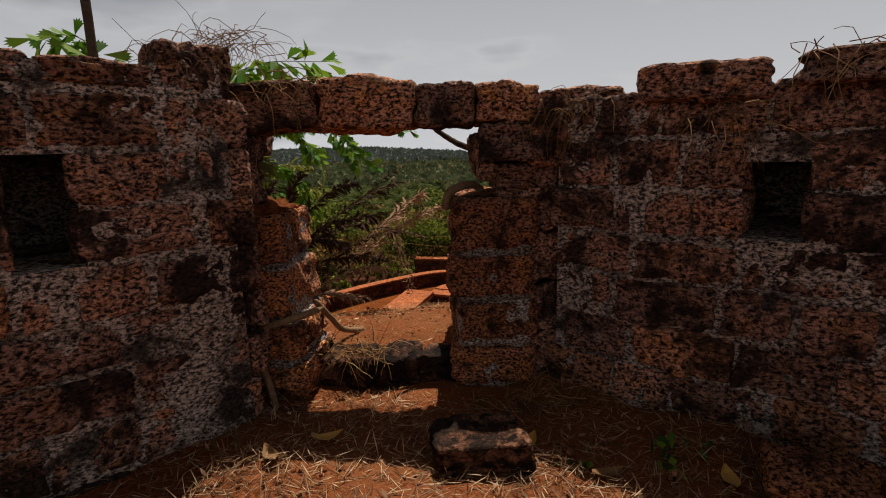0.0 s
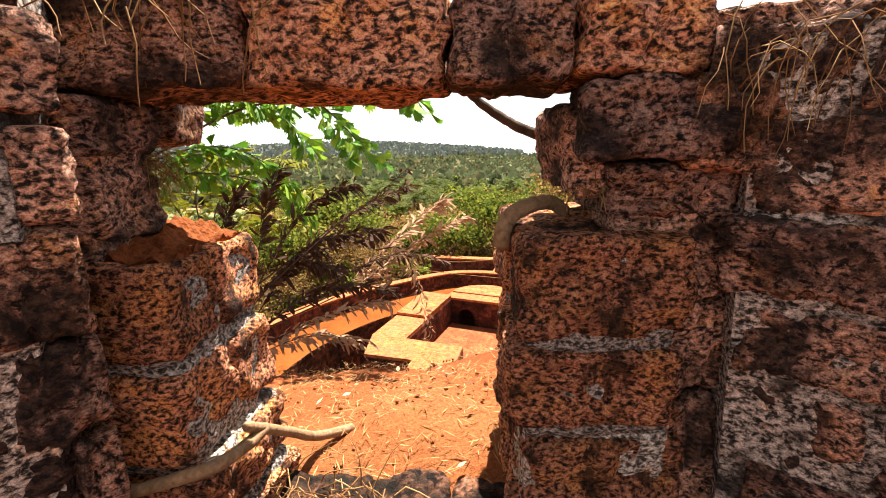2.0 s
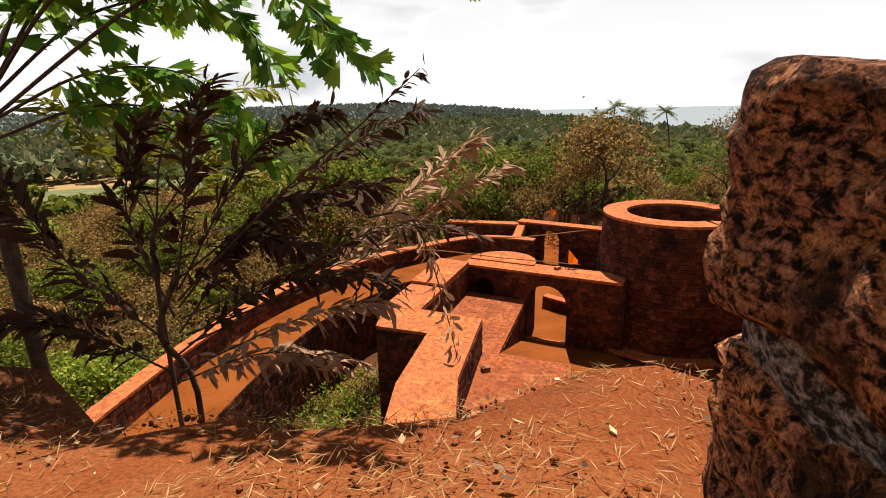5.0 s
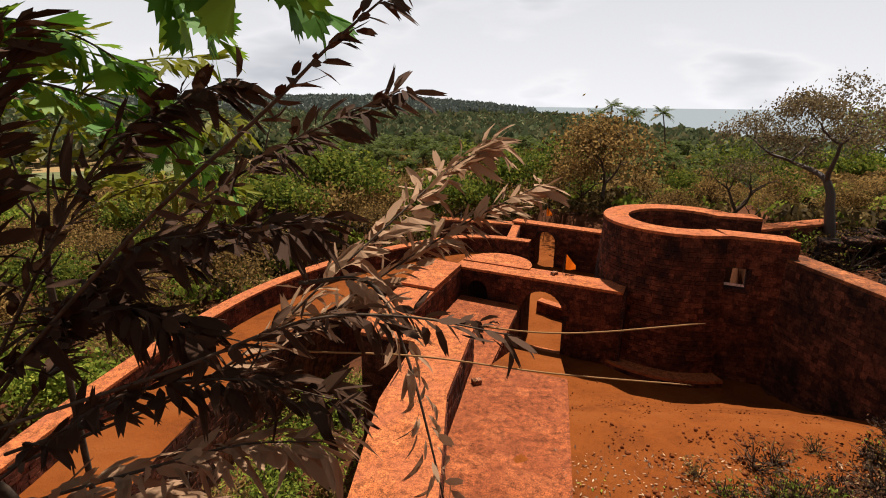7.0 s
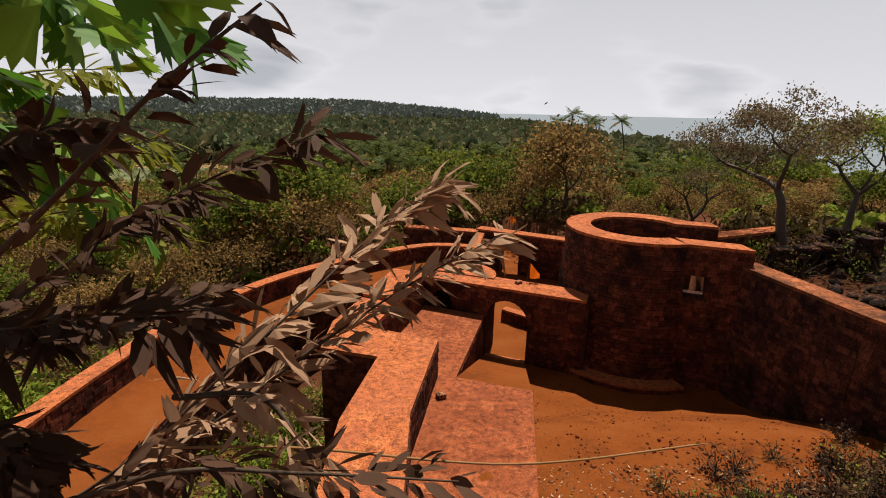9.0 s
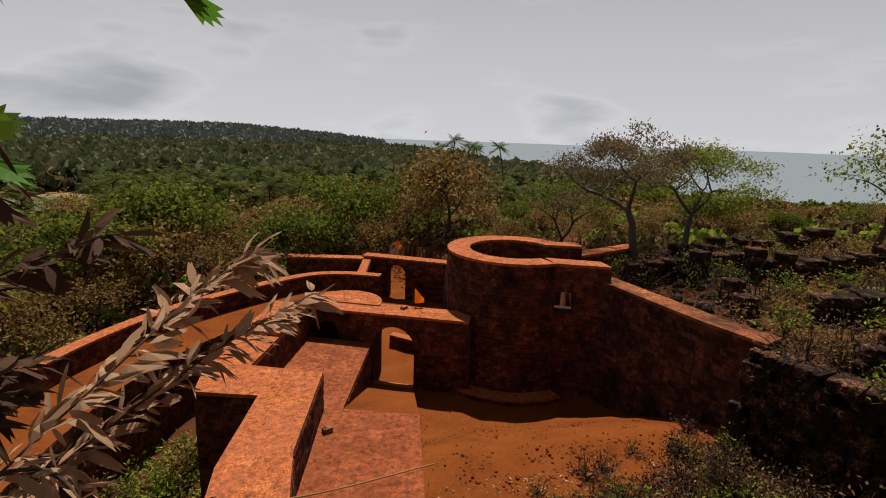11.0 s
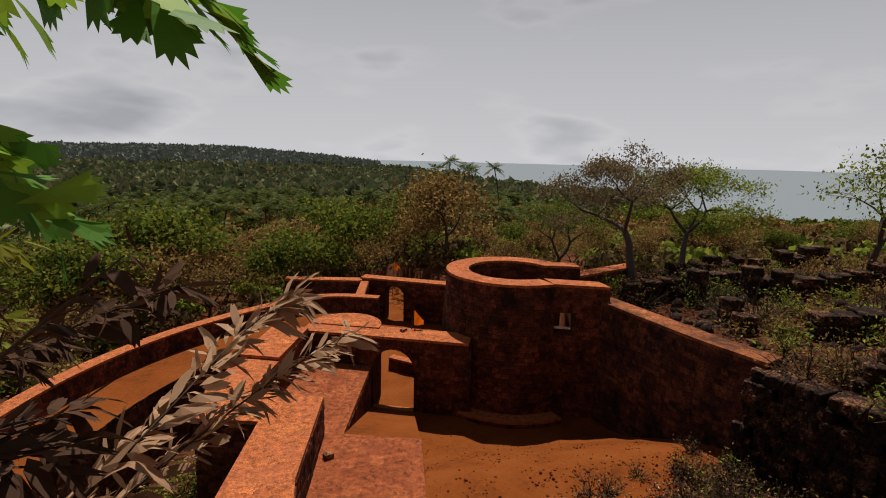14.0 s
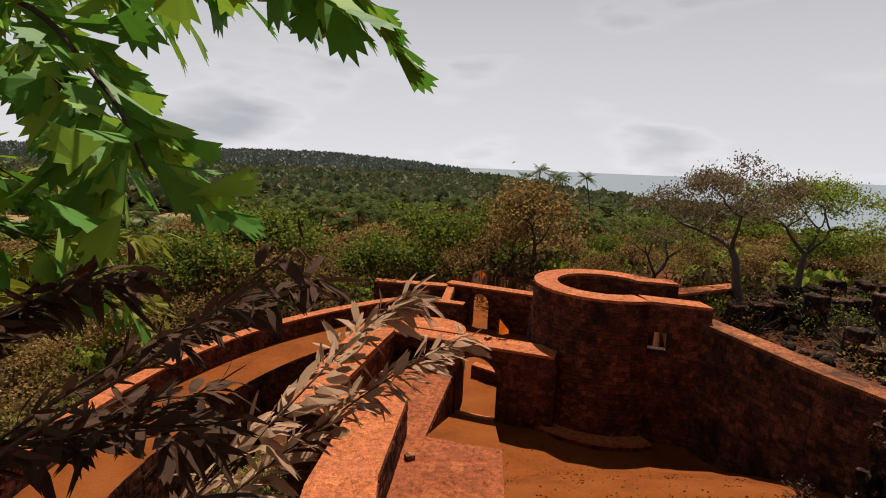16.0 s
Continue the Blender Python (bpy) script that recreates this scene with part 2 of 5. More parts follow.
M_PALM = leafy("coconut_leaf", (0.030, 0.046, 0.009), (0.063, 0.086, 0.016), (0.149, 0.161, 0.040))
M_FAR_HAZED = leafy("far_canopy_hazed", (0.078, 0.107, 0.051), (0.130, 0.149, 0.072), (0.211, 0.178, 0.089), 0.9, 0.15, 0.0)
M_HAZE = leafy("distant_canopy_hazed", (0.143, 0.171, 0.149), (0.171, 0.193, 0.165), (0.198, 0.204, 0.165), 0.9, 0.05, 0.0)


def plain(name, col, rough=0.6):
    m, n, l, b = shader(name, rough, 0.3)
    p = position(n)
    f = noise_node(n, l, p, 30, 4)
    l.new(mix_node(n, l, f, tuple(c * 0.75 for c in col), tuple(min(1, c * 1.2) for c in col)), b.inputs["Base Color"])
    return m


M_FLAG_LEAF = plain("yellow_leaf", (0.50, 0.26, 0.05), 0.7)
M_FLAG = leafy("saffron_cloth", (0.72, 0.12, 0.006), (0.78, 0.15, 0.008), (0.84, 0.19, 0.012), 0.8, 0.5)
M_POLE = plain("dark_wood", (0.06, 0.04, 0.03))
M_SEA, n_, l_, b_ = shader("sea_water", 0.95, 0.02)
b_.inputs["Base Color"].default_value = (0.175, 0.205, 0.225, 1)
bump_node(n_, l_, noise_node(n_, l_, position(n_), 0.05, 4), b_, 0.8, 0.5)


# ---- building helpers ----
rng = np.random.default_rng(7)


def mesh_of(name, verts, faces):
    me = bpy.data.meshes.new(name)
    verts = np.asarray(verts, np.float32)
    if isinstance(faces, np.ndarray):
        k = faces.shape[1]
        me.vertices.add(len(verts))
        me.vertices.foreach_set("co", verts.ravel())
        me.loops.add(faces.size)
        me.loops.foreach_set("vertex_index", faces.astype(np.int32).ravel())
        me.polygons.add(len(faces))
        me.polygons.foreach_set("loop_start", np.arange(0, faces.size, k, dtype=np.int32))
        me.update(calc_edges=True)
        me.polygons.foreach_set("use_smooth", np.full(len(faces), len(faces) != 6))
    else:
        me.from_pydata(verts.tolist(), [], faces)
    me.validate()
    return me


def thing(name, label, category, at=(0, 0, 0), group="", kind=""):
    ob = new(name)
    ob.location = at
    ob.empty_display_size = 0.1
    return tagged(ob, label, category, group, kind)


def part(name, me, mat, parent, label="", at=None):
    if isinstance(me, bmesh.types.BMesh):
        bm = me
        me = bpy.data.meshes.new(name)
        bm.to_mesh(me)
        bm.free()
    if mat is not None and not me.materials:
        me.materials.append(mat)
    ob = new(name, me)
    if parent is not None:
        ob.parent = parent
        root = Vector(parent.location)
        if parent.parent is not None:
            root = root + Vector(parent.parent.location)
        ob.location = (Vector(at) if at else Vector((0, 0, 0))) - root
    elif at:
        ob.location = at
    return tagged(ob, label)


def solo(name, me, mat, label, category, kind="", group="", smooth=False):
    if mat is not None and not me.materials:
        me.materials.append(mat)
    if smooth:
        me.polygons.foreach_set("use_smooth", np.ones(len(me.polygons), bool))
    return tagged(new(name, me), label, category, group, kind)


class Bag:
    """Collects quads."""

    def __init__(self):
        self.v, self.f, self.n = [], [], 0

    def add(self, v, f):
        v, f = np.asarray(v, float), np.asarray(f, int)
        self.v.append(v)
        self.f.append(f + self.n)
        self.n += len(v)

    def mesh(self, name):
        me = mesh_of(name, np.concatenate(self.v), np.concatenate(self.f))
        soft = np.concatenate([np.full(len(f), len(f) != 6) for f in self.f])
        if len(soft) == len(me.polygons):
            me.polygons.foreach_set("use_smooth", soft)
        return me


BOX_F = np.array([[0, 1, 3, 2], [4, 6, 7, 5], [0, 4, 5, 1], [2, 3, 7, 6], [0, 2, 6, 4], [1, 5, 7, 3]])


def box_verts(o, a, b, c):
    """Corners of a skewed box from corner o with the edge vectors a, b, c."""
    o, a, b, c = (np.asarray(q, float) for q in (o, a, b, c))
    return np.array([o + i * a + j * b + k * c for i in (0, 1) for j in (0, 1) for k in (0, 1)])


def prism(poly, z0, z1):
    """A closed prism over a plan polygon, z1 a number or one height a corner."""
    n = len(poly)
    tops = [z1] * n if isinstance(z1, (int, float)) else z1
    v = [(x, y, z0) for x, y in poly] + [(x, y, z) for (x, y), z in zip(poly, tops)]
    f = [list(range(n))[::-1], list(range(n, 2 * n))] + [[i, (i + 1) % n, n + (i + 1) % n, n + i] for i in range(n)]
    me = mesh_of("prism", v, f)
    bm = bmesh.new()
    bm.from_mesh(me)
    bmesh.ops.recalc_face_normals(bm, faces=bm.faces)
    bm.to_mesh(me)
    bm.free()
    return me


def tube(points, radii, sides=7):
    """A tapered tube along points, as verts and quads."""
    pts = np.asarray(points, float)
    rad = np.broadcast_to(np.asarray(radii, float), (len(pts),))
    tan = np.gradient(pts, axis=0)
    tan /= np.linalg.norm(tan, axis=1, keepdims=True) + 1e-9
    side = np.cross(tan[0], (1.0, 0, 0) if abs(tan[0][2]) > 0.9 else (0, 0, 1.0))
    a = np.empty_like(tan)
    for i, t in enumerate(tan):
        side = side - t * np.dot(side, t)
        side = side / (np.linalg.norm(side) + 1e-9)
        a[i] = side
    b = np.cross(tan, a)
    ang = np.linspace(0, 2 * np.pi, sides, endpoint=False)
    ring = a[:, None] * np.cos(ang)[None, :, None] + b[:, None] * np.sin(ang)[None, :, None]
    v = (pts[:, None] + ring * rad[:, None, None]).reshape(-1, 3)
    i, j = np.meshgrid(np.arange(len(pts) - 1), np.arange(sides), indexing="ij")
    q = np.stack([i * sides + j, i * sides + (j + 1) % sides, (i + 1) * sides + (j + 1) % sides, (i + 1) * sides + j], -1).reshape(-1, 4)
    return v, q


def curve_points(ctrl, n=14):
    """A smooth line through control points."""
    c = np.asarray(ctrl, float)
    c = np.vstack([2 * c[0] - c[1], c, 2 * c[-1] - c[-2]])
    out = []
    for i in range(1, len(c) - 2):
        for t in np.linspace(0, 1, n, endpoint=(i == len(c) - 3)):
            p0, p1, p2, p3 = c[i - 1:i + 3]
            out.append(0.5 * (2 * p1 + (p2 - p0) * t + (2 * p0 - 5 * p1 + 4 * p2 - p3) * t ** 2 + (3 * p1 - p0 - 3 * p2 + p3) * t ** 3))
    return np.array(out)


def leaf_quads(at, direction, normal, length, width):
    """Many leaves at once: a bent diamond each (base, side, tip, side)."""
    at, d, nn = (np.asarray(q, float) for q in (at, direction, normal))
    d = d / (np.linalg.norm(d, axis=1, keepdims=True) + 1e-9)
    s = np.cross(d, nn)
    s /= np.linalg.norm(s, axis=1, keepdims=True) + 1e-9
    ln, wd = np.asarray(length)[:, None], np.asarray(width)[:, None]
    v = np.stack([at, at + d * ln * 0.45 + s * wd * 0.5, at + d * ln, at + d * ln * 0.45 - s * wd * 0.5], 1)
    return v.reshape(-1, 3), np.arange(len(at) * 4).reshape(-1, 4)


def rand_dirs(n, r):
    d = r.normal(size=(n, 3))
    return d / np.linalg.norm(d, axis=1, keepdims=True)


def smooth(a, b, x):
    t = np.clip((x - a) / (b - a), 0, 1)
    return t * t * (3 - 2 * t)

# ---- ground ----
FLOOR, TOP, STRIP, SEA = -7.05, -4.15, -5.35, -46.0


def ground_z(x, y):
    """Height of the ground: terrace and spur, yard, ditch, ruins and the wooded plain."""
    x, y = np.asarray(x, float), np.asarray(y, float)
    r = np.hypot(x, y - 10)
    wave = 0.35 * np.sin(x * 0.31 + 1.3) * np.sin(y * 0.27) + 0.2 * np.sin(x * 0.8 + y * 0.6)
    # wooded plain that falls away to the shore, with a low ridge on the far side
    plain_z = -8.5 - 9.0 * smooth(25, 90, r) - 13.0 * smooth(90, 420, r) + wave * smooth(12, 60, r)
    plain_z = plain_z + 26 * smooth(700, 2400, y) * (1 - smooth(-500, 60, x - 0.02 * y)) + 9 * smooth(500, 1500, y) * np.exp(-((x + 350) / 500) ** 2)
    shore = np.where(y > 250, 215 - (y - 250) * 0.072, 215 + (250 - y) * 1.1)
    plain_z = plain_z - 40 * smooth(-25, 25, x - shore) * smooth(60, 160, r)
    # yard
    yard = -5.35 - 1.72 * smooth(14.0, 19.0, y)
    m_yard = smooth(-0.6, 0.4, x) * (1 - smooth(10.95, 11.2, x + 0.21 * (y - 15))) * (1 - smooth(40, 48, y))
    # ruins on the spur beyond the long wall
    ruin = -2.7 + 0.05 * (x - 12) - 0.9 * smooth(22, 34, y) + 0.25 * np.sin(x * 0.9) * np.sin(y * 0.7) + 0.06 * (13 - y)
    m_ruin = smooth(10.95, 11.2, x + 0.21 * (y - 15)) * (1 - smooth(26, 48, np.hypot(x - 14, y - 14)))
    # ditch by the outer walk
    ditch = -8.4 + 0.3 * np.sin(x * 1.1 + y * 0.6)
    m_ditch = (1 - smooth(-1.5, -0.7, x)) * (1 - smooth(7, 14, -x - 2 + 0.0 * y)) * (1 - smooth(26, 34, y))
    z = plain_z * (1 - m_ditch) + ditch * m_ditch
    z = z * (1 - m_yard) + yard * m_yard
    z = z * (1 - m_ruin) + ruin * m_ruin
    # the hill on which the old bastion stands
    edge = 4.25 + 0.25 * np.sin(x * 1.7) + 0.12 * np.sin(x * 4.1) - 0.45 * np.clip(x - 1.2, 0, 3.5) + 0.10 * np.clip(-x - 2, 0, 12)
    top_z = 1.2 + 0.13 * smooth(2.35, 2.6, y) * np.exp(-(x / 1.5) ** 2) - 0.22 * smooth(2.9, 4.2, y) + 0.03 * np.sin(x * 3.1 + y * 2.3) + 0.02 * np.sin(x * 7 - y * 5)
    fall = smooth(0, 3.0 + 2.6 * smooth(2.5, 6.0, x) + 2.0 * smooth(2.5, 6.0, -x), y - edge + 0.12)
    m_hill = (1 - fall) * (1 - smooth(9, 26, np.abs(x - 0.5)))
    z = z * (1 - m_hill) + top_z * m_hill
    back = (1 - smooth(-2, 3, y)) * (1 - smooth(12, 40, r - 6))
    return z * (1 - back) + np.maximum(z, 1.15) * back


def spaced(lo, hi, step, far, growth):
    a = list(np.arange(lo, hi + step, step))
    d = step
    while a[-1] < far:
        d *= growth
        a.append(a[-1] + d)
    d = step
    while a[0] > -far:
        d *= growth
        a.insert(0, a[0] - d)
    return np.array(a)


gx, gy = spaced(-11, 24, 0.3, 4200, 1.13), spaced(-3, 34, 0.3, 4200, 1.13)
GX, GY = np.meshgrid(gx, gy, indexing="ij")
GZ = ground_z(GX, GY)
near_land = (np.abs(GX) < 30) & (GY > -10) & (GY < 45)
bumps = np.array([noise.fractal(Vector((px * 1.3, py * 1.3, 0)), 1.0, 2.0, 3) if nl else 0 for px, py, nl in zip(GX.ravel(), GY.ravel(), near_land.ravel())]).reshape(GX.shape)
GZ = GZ + bumps * 0.05
ni, nj = GX.shape
ii, jj = np.meshgrid(np.arange(ni - 1), np.arange(nj - 1), indexing="ij")
quads = np.stack([ii * nj + jj, (ii + 1) * nj + jj, (ii + 1) * nj + jj + 1, ii * nj + jj + 1], -1).reshape(-1, 4)
g_me = mesh_of("ground", np.stack([GX, GY, GZ], -1).reshape(-1, 3), quads)
g_me.materials.append(M_EARTH)
g_me.materials.append(M_SOIL)
g_me.materials.append(M_FAR_HAZED)
g_me.materials.append(M_YARD)
cx, cy = gx[ii] + 0.1, gy[jj] + 0.1
slot = np.zeros(ii.shape, int)
slot[np.hypot(cx / 3.3, (cy - 0.9) / 4.5) < 1 + 0.10 * np.sin(cx * 2.3 + cy) + 0.06 * np.sin(cy * 4.1 - cx * 3)] = 1
slot[(cx > -0.6) & (cx < 10.6 - 0.21 * (cy - 15)) & (cy > np.maximum(9.0, 11.5 + 0.45 * (cx - 5))) & (cy < 42)] = 3
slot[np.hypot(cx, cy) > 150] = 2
g_me.polygons.foreach_set("material_index", slot.ravel().astype(np.int32))
solo("ground", g_me, None, "red lateritic hillside ground with dry soil and litter", "ground", "structure", smooth=True)
sea_me = mesh_of("sea", [(-4500, 300, SEA), (4500, -300, SEA), (4500, 4900, SEA), (-4500, 4900, SEA)], [[0, 1, 2, 3]])
solo("water", sea_me, M_SEA, "calm grey hazy sea beyond the shore", "sea", "structure")


def gz(x, y):
    return float(ground_z(x, y))


# ---- old bastion wall ----
def rough_block(seed, size=(0.42, 0.26, 0.22), cuts=(16, 9, 10), amount=0.030):
    """A weathered stone: a box with worn corners, pits and bulges, about its middle."""
    nx, ny, nz = cuts
    idx, v, f = {}, [], []

    def key(a, b, c):
        k = (a, b, c)
        if k not in idx:
            idx[k] = len(v)
            v.append(k)
        return idx[k]
    for a in range(nx):
        for b in range(ny):
            f.append([key(a, b, 0), key(a, b + 1, 0), key(a + 1, b + 1, 0), key(a + 1, b, 0)])
            f.append([key(a, b, nz), key(a + 1, b, nz), key(a + 1, b + 1, nz), key(a, b + 1, nz)])
    for a in range(nx):
        for c in range(nz):
            f.append([key(a, 0, c), key(a + 1, 0, c), key(a + 1, 0, c + 1), key(a, 0, c + 1)])
            f.append([key(a, ny, c), key(a, ny, c + 1), key(a + 1, ny, c + 1), key(a + 1, ny, c)])
    for b in range(ny):
        for c in range(nz):
            f.append([key(0, b, c), key(0, b, c + 1), key(0, b + 1, c + 1), key(0, b + 1, c)])
            f.append([key(nx, b, c), key(nx, b + 1, c), key(nx, b + 1, c + 1), key(nx, b, c + 1)])
    p = np.array(v, float) / np.array(cuts) * 2 - 1
    r = (np.abs(p) ** 12).sum(1) ** (1 / 12)
    p = p / np.maximum(r, 1e-6)[:, None] * (np.abs(p).max(1))[:, None] ** 0.5
    p = p * np.array(size) / 2
    out = []
    for q in p:
        w = Vector(q) * 5 + Vector((seed * 7.3, seed * 3.1, seed))
        k = noise.fractal(w, 0.9, 2.1, 4) * amount + noise.noise(w * 4.5) * amount * 0.5 - max(0.0, noise.noise(w * 7.0) - 0.15) * amount * 1.2
        out.append(q + np.array(Vector(q).normalized()) * k)
    return mesh_of("stone", np.array(out), np.array(f))


STONES = []
for s in range(10):
    st = rough_block(s + 1, amount=0.030)
    st.polygons.foreach_set("use_smooth", np.ones(len(st.polygons), bool))
    st.materials.append(M_OLD if s % 5 else M_OLD_RED)
    STONES.append(st)
DARK_STONES = []
for st in STONES[:6]:
    st = st.copy()
    st.materials.clear()
    st.materials.append(M_RUIN)
    DARK_STONES.append(st)
STUB_STONES = []
for st in STONES[:5]:
    st = st.copy()
    st.materials.clear()
    st.materials.append(M_STUB)
    STUB_STONES.append(st)
UNIT = np.array((0.42, 0.26, 0.22))


def stone(parent, at, size, yaw, pick=None, tilt=0.0, name="stone", kinds=STONES):
    me = kinds[int(rng.integers(len(kinds))) if pick is None else pick]
    ob = new(name, me)
    ob.parent = parent
    flip = 180 * int(rng.integers(2))
    ob.matrix_basis = Matrix.Translation(Vector(at) - Vector(parent.location)) @ pose(0, 0, 0, tilt, 0, yaw + flip) @ Matrix.Diagonal((*(np.array(size) / UNIT), 1))
    return ob


CX, CY = 0.18, -0.51          # middle of the round bastion
LEFT = [(-105, 2.45), (-60, 2.42), (-39, 2.42), (-26, 2.50), (-20.5, 2.64)]
RIGHT = [(9.3, 2.88), (13, 2.78), (20, 2.62), (32, 2.52), (60, 2.50), (105, 2.5)]


def wall_r(az, side):
    return float(np.interp(az, [a for a, _ in side], [r for _, r in side]))


def polar(az, r):
    return CX + r * math.sin(radians(az)), CY + r * math.cos(radians(az))


HOLES = [(-41.0, -36.6, 2.19, 2.52), (30.2, 34.5, 2.20, 2.43)]


def in_hole(a0, a1, z0, z1, grow=0.0):
    return any(a1 > h0 - grow and a0 < h1 + grow and z1 > b0 and z0 < b1 for h0, h1, b0, b1 in HOLES)


def bastion_side(name, side, top_of):
    root = thing(name, "curved old laterite parapet wall with black lichen, grey mortar and a loophole", "wall", (*polar((side[0][0] + side[-1][0]) / 2, 2.7), 1.1), kind="structure")
    a_lo, a_hi = side[0][0], side[-1][0]
    # mortar core in slices, with the loophole left open to half its depth
    bag = Bag()
    az = np.arange(a_lo + 2.8, a_hi - 3.4, 1.1)
    zs = np.arange(0.7, 3.0, 0.11)
    for a in az:
        a2 = min(a + 1.1, a_hi)
        for z in zs:
            z2 = min(z + 0.11, top_of((a + a2) / 2) - 0.03)
            if z2 <= z:
                continue
            r0 = 0.012 + (0.85 if in_hole(a, a2, z + 0.02, z2 - 0.02) else 0.0)
            pts = []
            for rr in (r0, 0.95 if in_hole(a, a2, z, z2, 4.0) or in_hole(a, a2, z + 0.2, z2 + 0.2, 4.0) or in_hole(a, a2, z - 0.2, z2 - 0.2, 4.0) else 0.62):
                for aa in (a, a2):
                    x, y = polar(aa, wall_r(aa, side) + rr)
                    pts += [(x, y, z), (x, y, z2)]
            bag.add(pts, BOX_F)
    part("mortar", bag.mesh("mortar"), M_MORTAR, root, "grey lime mortar between the stones")
    # stones course by course
    z, row = 1.0, 0
    while z < 2.98:
        h = 0.205 + 0.035 * rng.random()
        a = a_lo + rng.random() * 5
        while a < a_hi:
            mid_r = wall_r(a, side)
            w = 0.26 + 0.26 * rng.random()
            da = math.degrees(w / mid_r)
            a2 = min(a + da, a_hi)
            for h0, h1, b0, b1 in HOLES:      # cut the course at the loophole
                if z + h > b0 + 0.03 and z < b1 - 0.03:
                    if a < h0 < a2:
                        a2 = h0
                    elif h0 <= a < h1:
                        a = h1
                        a2 = a + da
            am = (a + a2) / 2
            lim = top_of(am)
            zt = min(z + h, lim + 0.04)
            wide = math.radians(a2 - a) * mid_r
            if zt - z > 0.09 and wide > 0.08:
                deep = 0.30
                pa, pb = np.array(polar(a, wall_r(a, side))), np.array(polar(a2, wall_r(a2, side)))
                wide = np.linalg.norm(pb - pa) + 0.012
                turn = math.degrees(math.atan2(pb[1] - pa[1], pb[0] - pa[0]))
                back = deep / 2 - 0.012 + 0.02 * rng.random()
                x, y = (pa + pb) / 2 + np.array((-math.sin(radians(turn)), math.cos(radians(turn)))) * back
                stone(root, (x, y, (z + zt) / 2), (wide - 0.012 - 0.030 * rng.random(), deep, zt - z - 0.006 - 0.026 * rng.random()), turn, tilt=rng.normal() * 1.5)
            a = a2
        z += h
        row += 1
    return root


def left_top(a):
    return 2.92 + 0.03 * math.sin(a * 0.6) + 0.20 * math.exp(-((a + 22) / 4.0) ** 2)


def right_top(a):
    return 2.77 + 0.03 * math.sin(a * 0.5) + 0.02 * smooth(14, 30, a)


wall_left = bastion_side("wall_left", LEFT, left_top)
wall_right = bastion_side("wall_right", RIGHT, right_top)

# stub pillars that narrow the gap, sill and lintel
gap = thing("gateway", "ruined laterite gap with low stub piers, a raised sill and a stone lintel", "doorway", (-0.15, 2.5, 1.1), kind="structure")


def course_stack(x0, x1, y0, y1, heights, z, shrink=0.0, pick=None, kinds=STUB_STONES, left=False, joint=M_LIME):
    """Stacked courses with grey mortar beds; shrink moves the free side back course by course."""
    zc_ = z
    for i, h in enumerate(heights):
        s = shrink * i
        xa, xb = (x0 + s + 0.022, x1 - 0.022) if left else (x0 + 0.022, x1 - s - 0.022)
        bed = rough_block(40 + i, (xb - xa, y1 - y0 - 0.03, h + 0.03), (12, 12, 8), 0.022)
        bed.polygons.foreach_set("use_smooth", np.ones(len(bed.polygons), bool))
        part("mortar", bed, joint, gap, at=((xa + xb) / 2, (y0 + y1) / 2, zc_ + h / 2 - (0.075 if i == len(heights) - 1 else 0.02)))
        zc_ += h
    for i, h in enumerate(heights):
        s = shrink * i
        n = 2 if (y1 - y0) > 0.5 else 1
        for k in range(n):
            ya, yb = y0 + (y1 - y0) * k / n, y0 + (y1 - y0) * (k + 1) / n
            stone(gap, ((x0 + x1) / 2 + (s / 2 if left else -s / 2) + rng.normal() * 0.008, (ya + yb) / 2, z + h / 2), (x1 - x0 - s, yb - ya + 0.02, h - 0.045), rng.normal() * 2, pick, kinds=kinds)
        z += h
    return z


course_stack(-1.12, -0.60, 2.10, 2.68, (0.25, 0.24, 0.30, 0.30), 1.17, 0.030)          # left stub
course_stack(0.19, 0.66, 2.22, 2.96, (0.26, 0.26, 0.27, 0.32), 1.2)            # right stub
course_stack(-1.26, -0.86, 2.12, 2.44, (0.22, 0.2), 2.26, kinds=STONES, joint=M_OLD)                        # jamb above the left stub
course_stack(0.44, 0.80, 2.30, 2.76, (0.2,), 2.29, kinds=STONES, joint=M_OLD)                # jamb above the right stub
stone(gap, (0.535, 2.60, 2.50), (0.42, 0.46, 0.25), 4, 2, name="jamb_stone")
stone(gap, (0.56, 2.40, 2.58), (0.40, 0.40, 0.20), -5, 4, name="jamb_stone")
stone(gap, (0.76, 2.44, 2.56), (0.26, 0.46, 0.24), -6, 5, name="jamb_stone")
for x0, x1, z0, z1 in ((-1.02, -0.50, 2.67, 2.92), (-0.50, 0.02, 2.66, 2.92), (0.02, 0.33, 2.67, 2.89), (0.33, 0.66, 2.68, 2.875), (0.66, 1.12, 2.68, 2.85)):
    stone(gap, ((x0 + x1) / 2, 2.42, (z0 + z1) / 2), (x1 - x0 + 0.008, 0.42, z1 - z0), rng.normal() * 1.5, name="lintel_stone")
for x0, x1 in ((-0.62, -0.30), (-0.30, 0.0), (0.0, 0.30)):
    stone(gap, ((x0 + x1) / 2, 2.42, 1.245), (x1 - x0, 0.28, 0.22), rng.normal() * 3, name="sill_stone", kinds=DARK_STONES)
for z0, hh in ((1.2, 0.3), (1.5, 0.28), (1.78, 0.3), (2.08, 0.26)):
    stone(gap, (0.70, 2.50, z0 + hh / 2), (0.24, 0.40, hh), rng.normal() * 3)
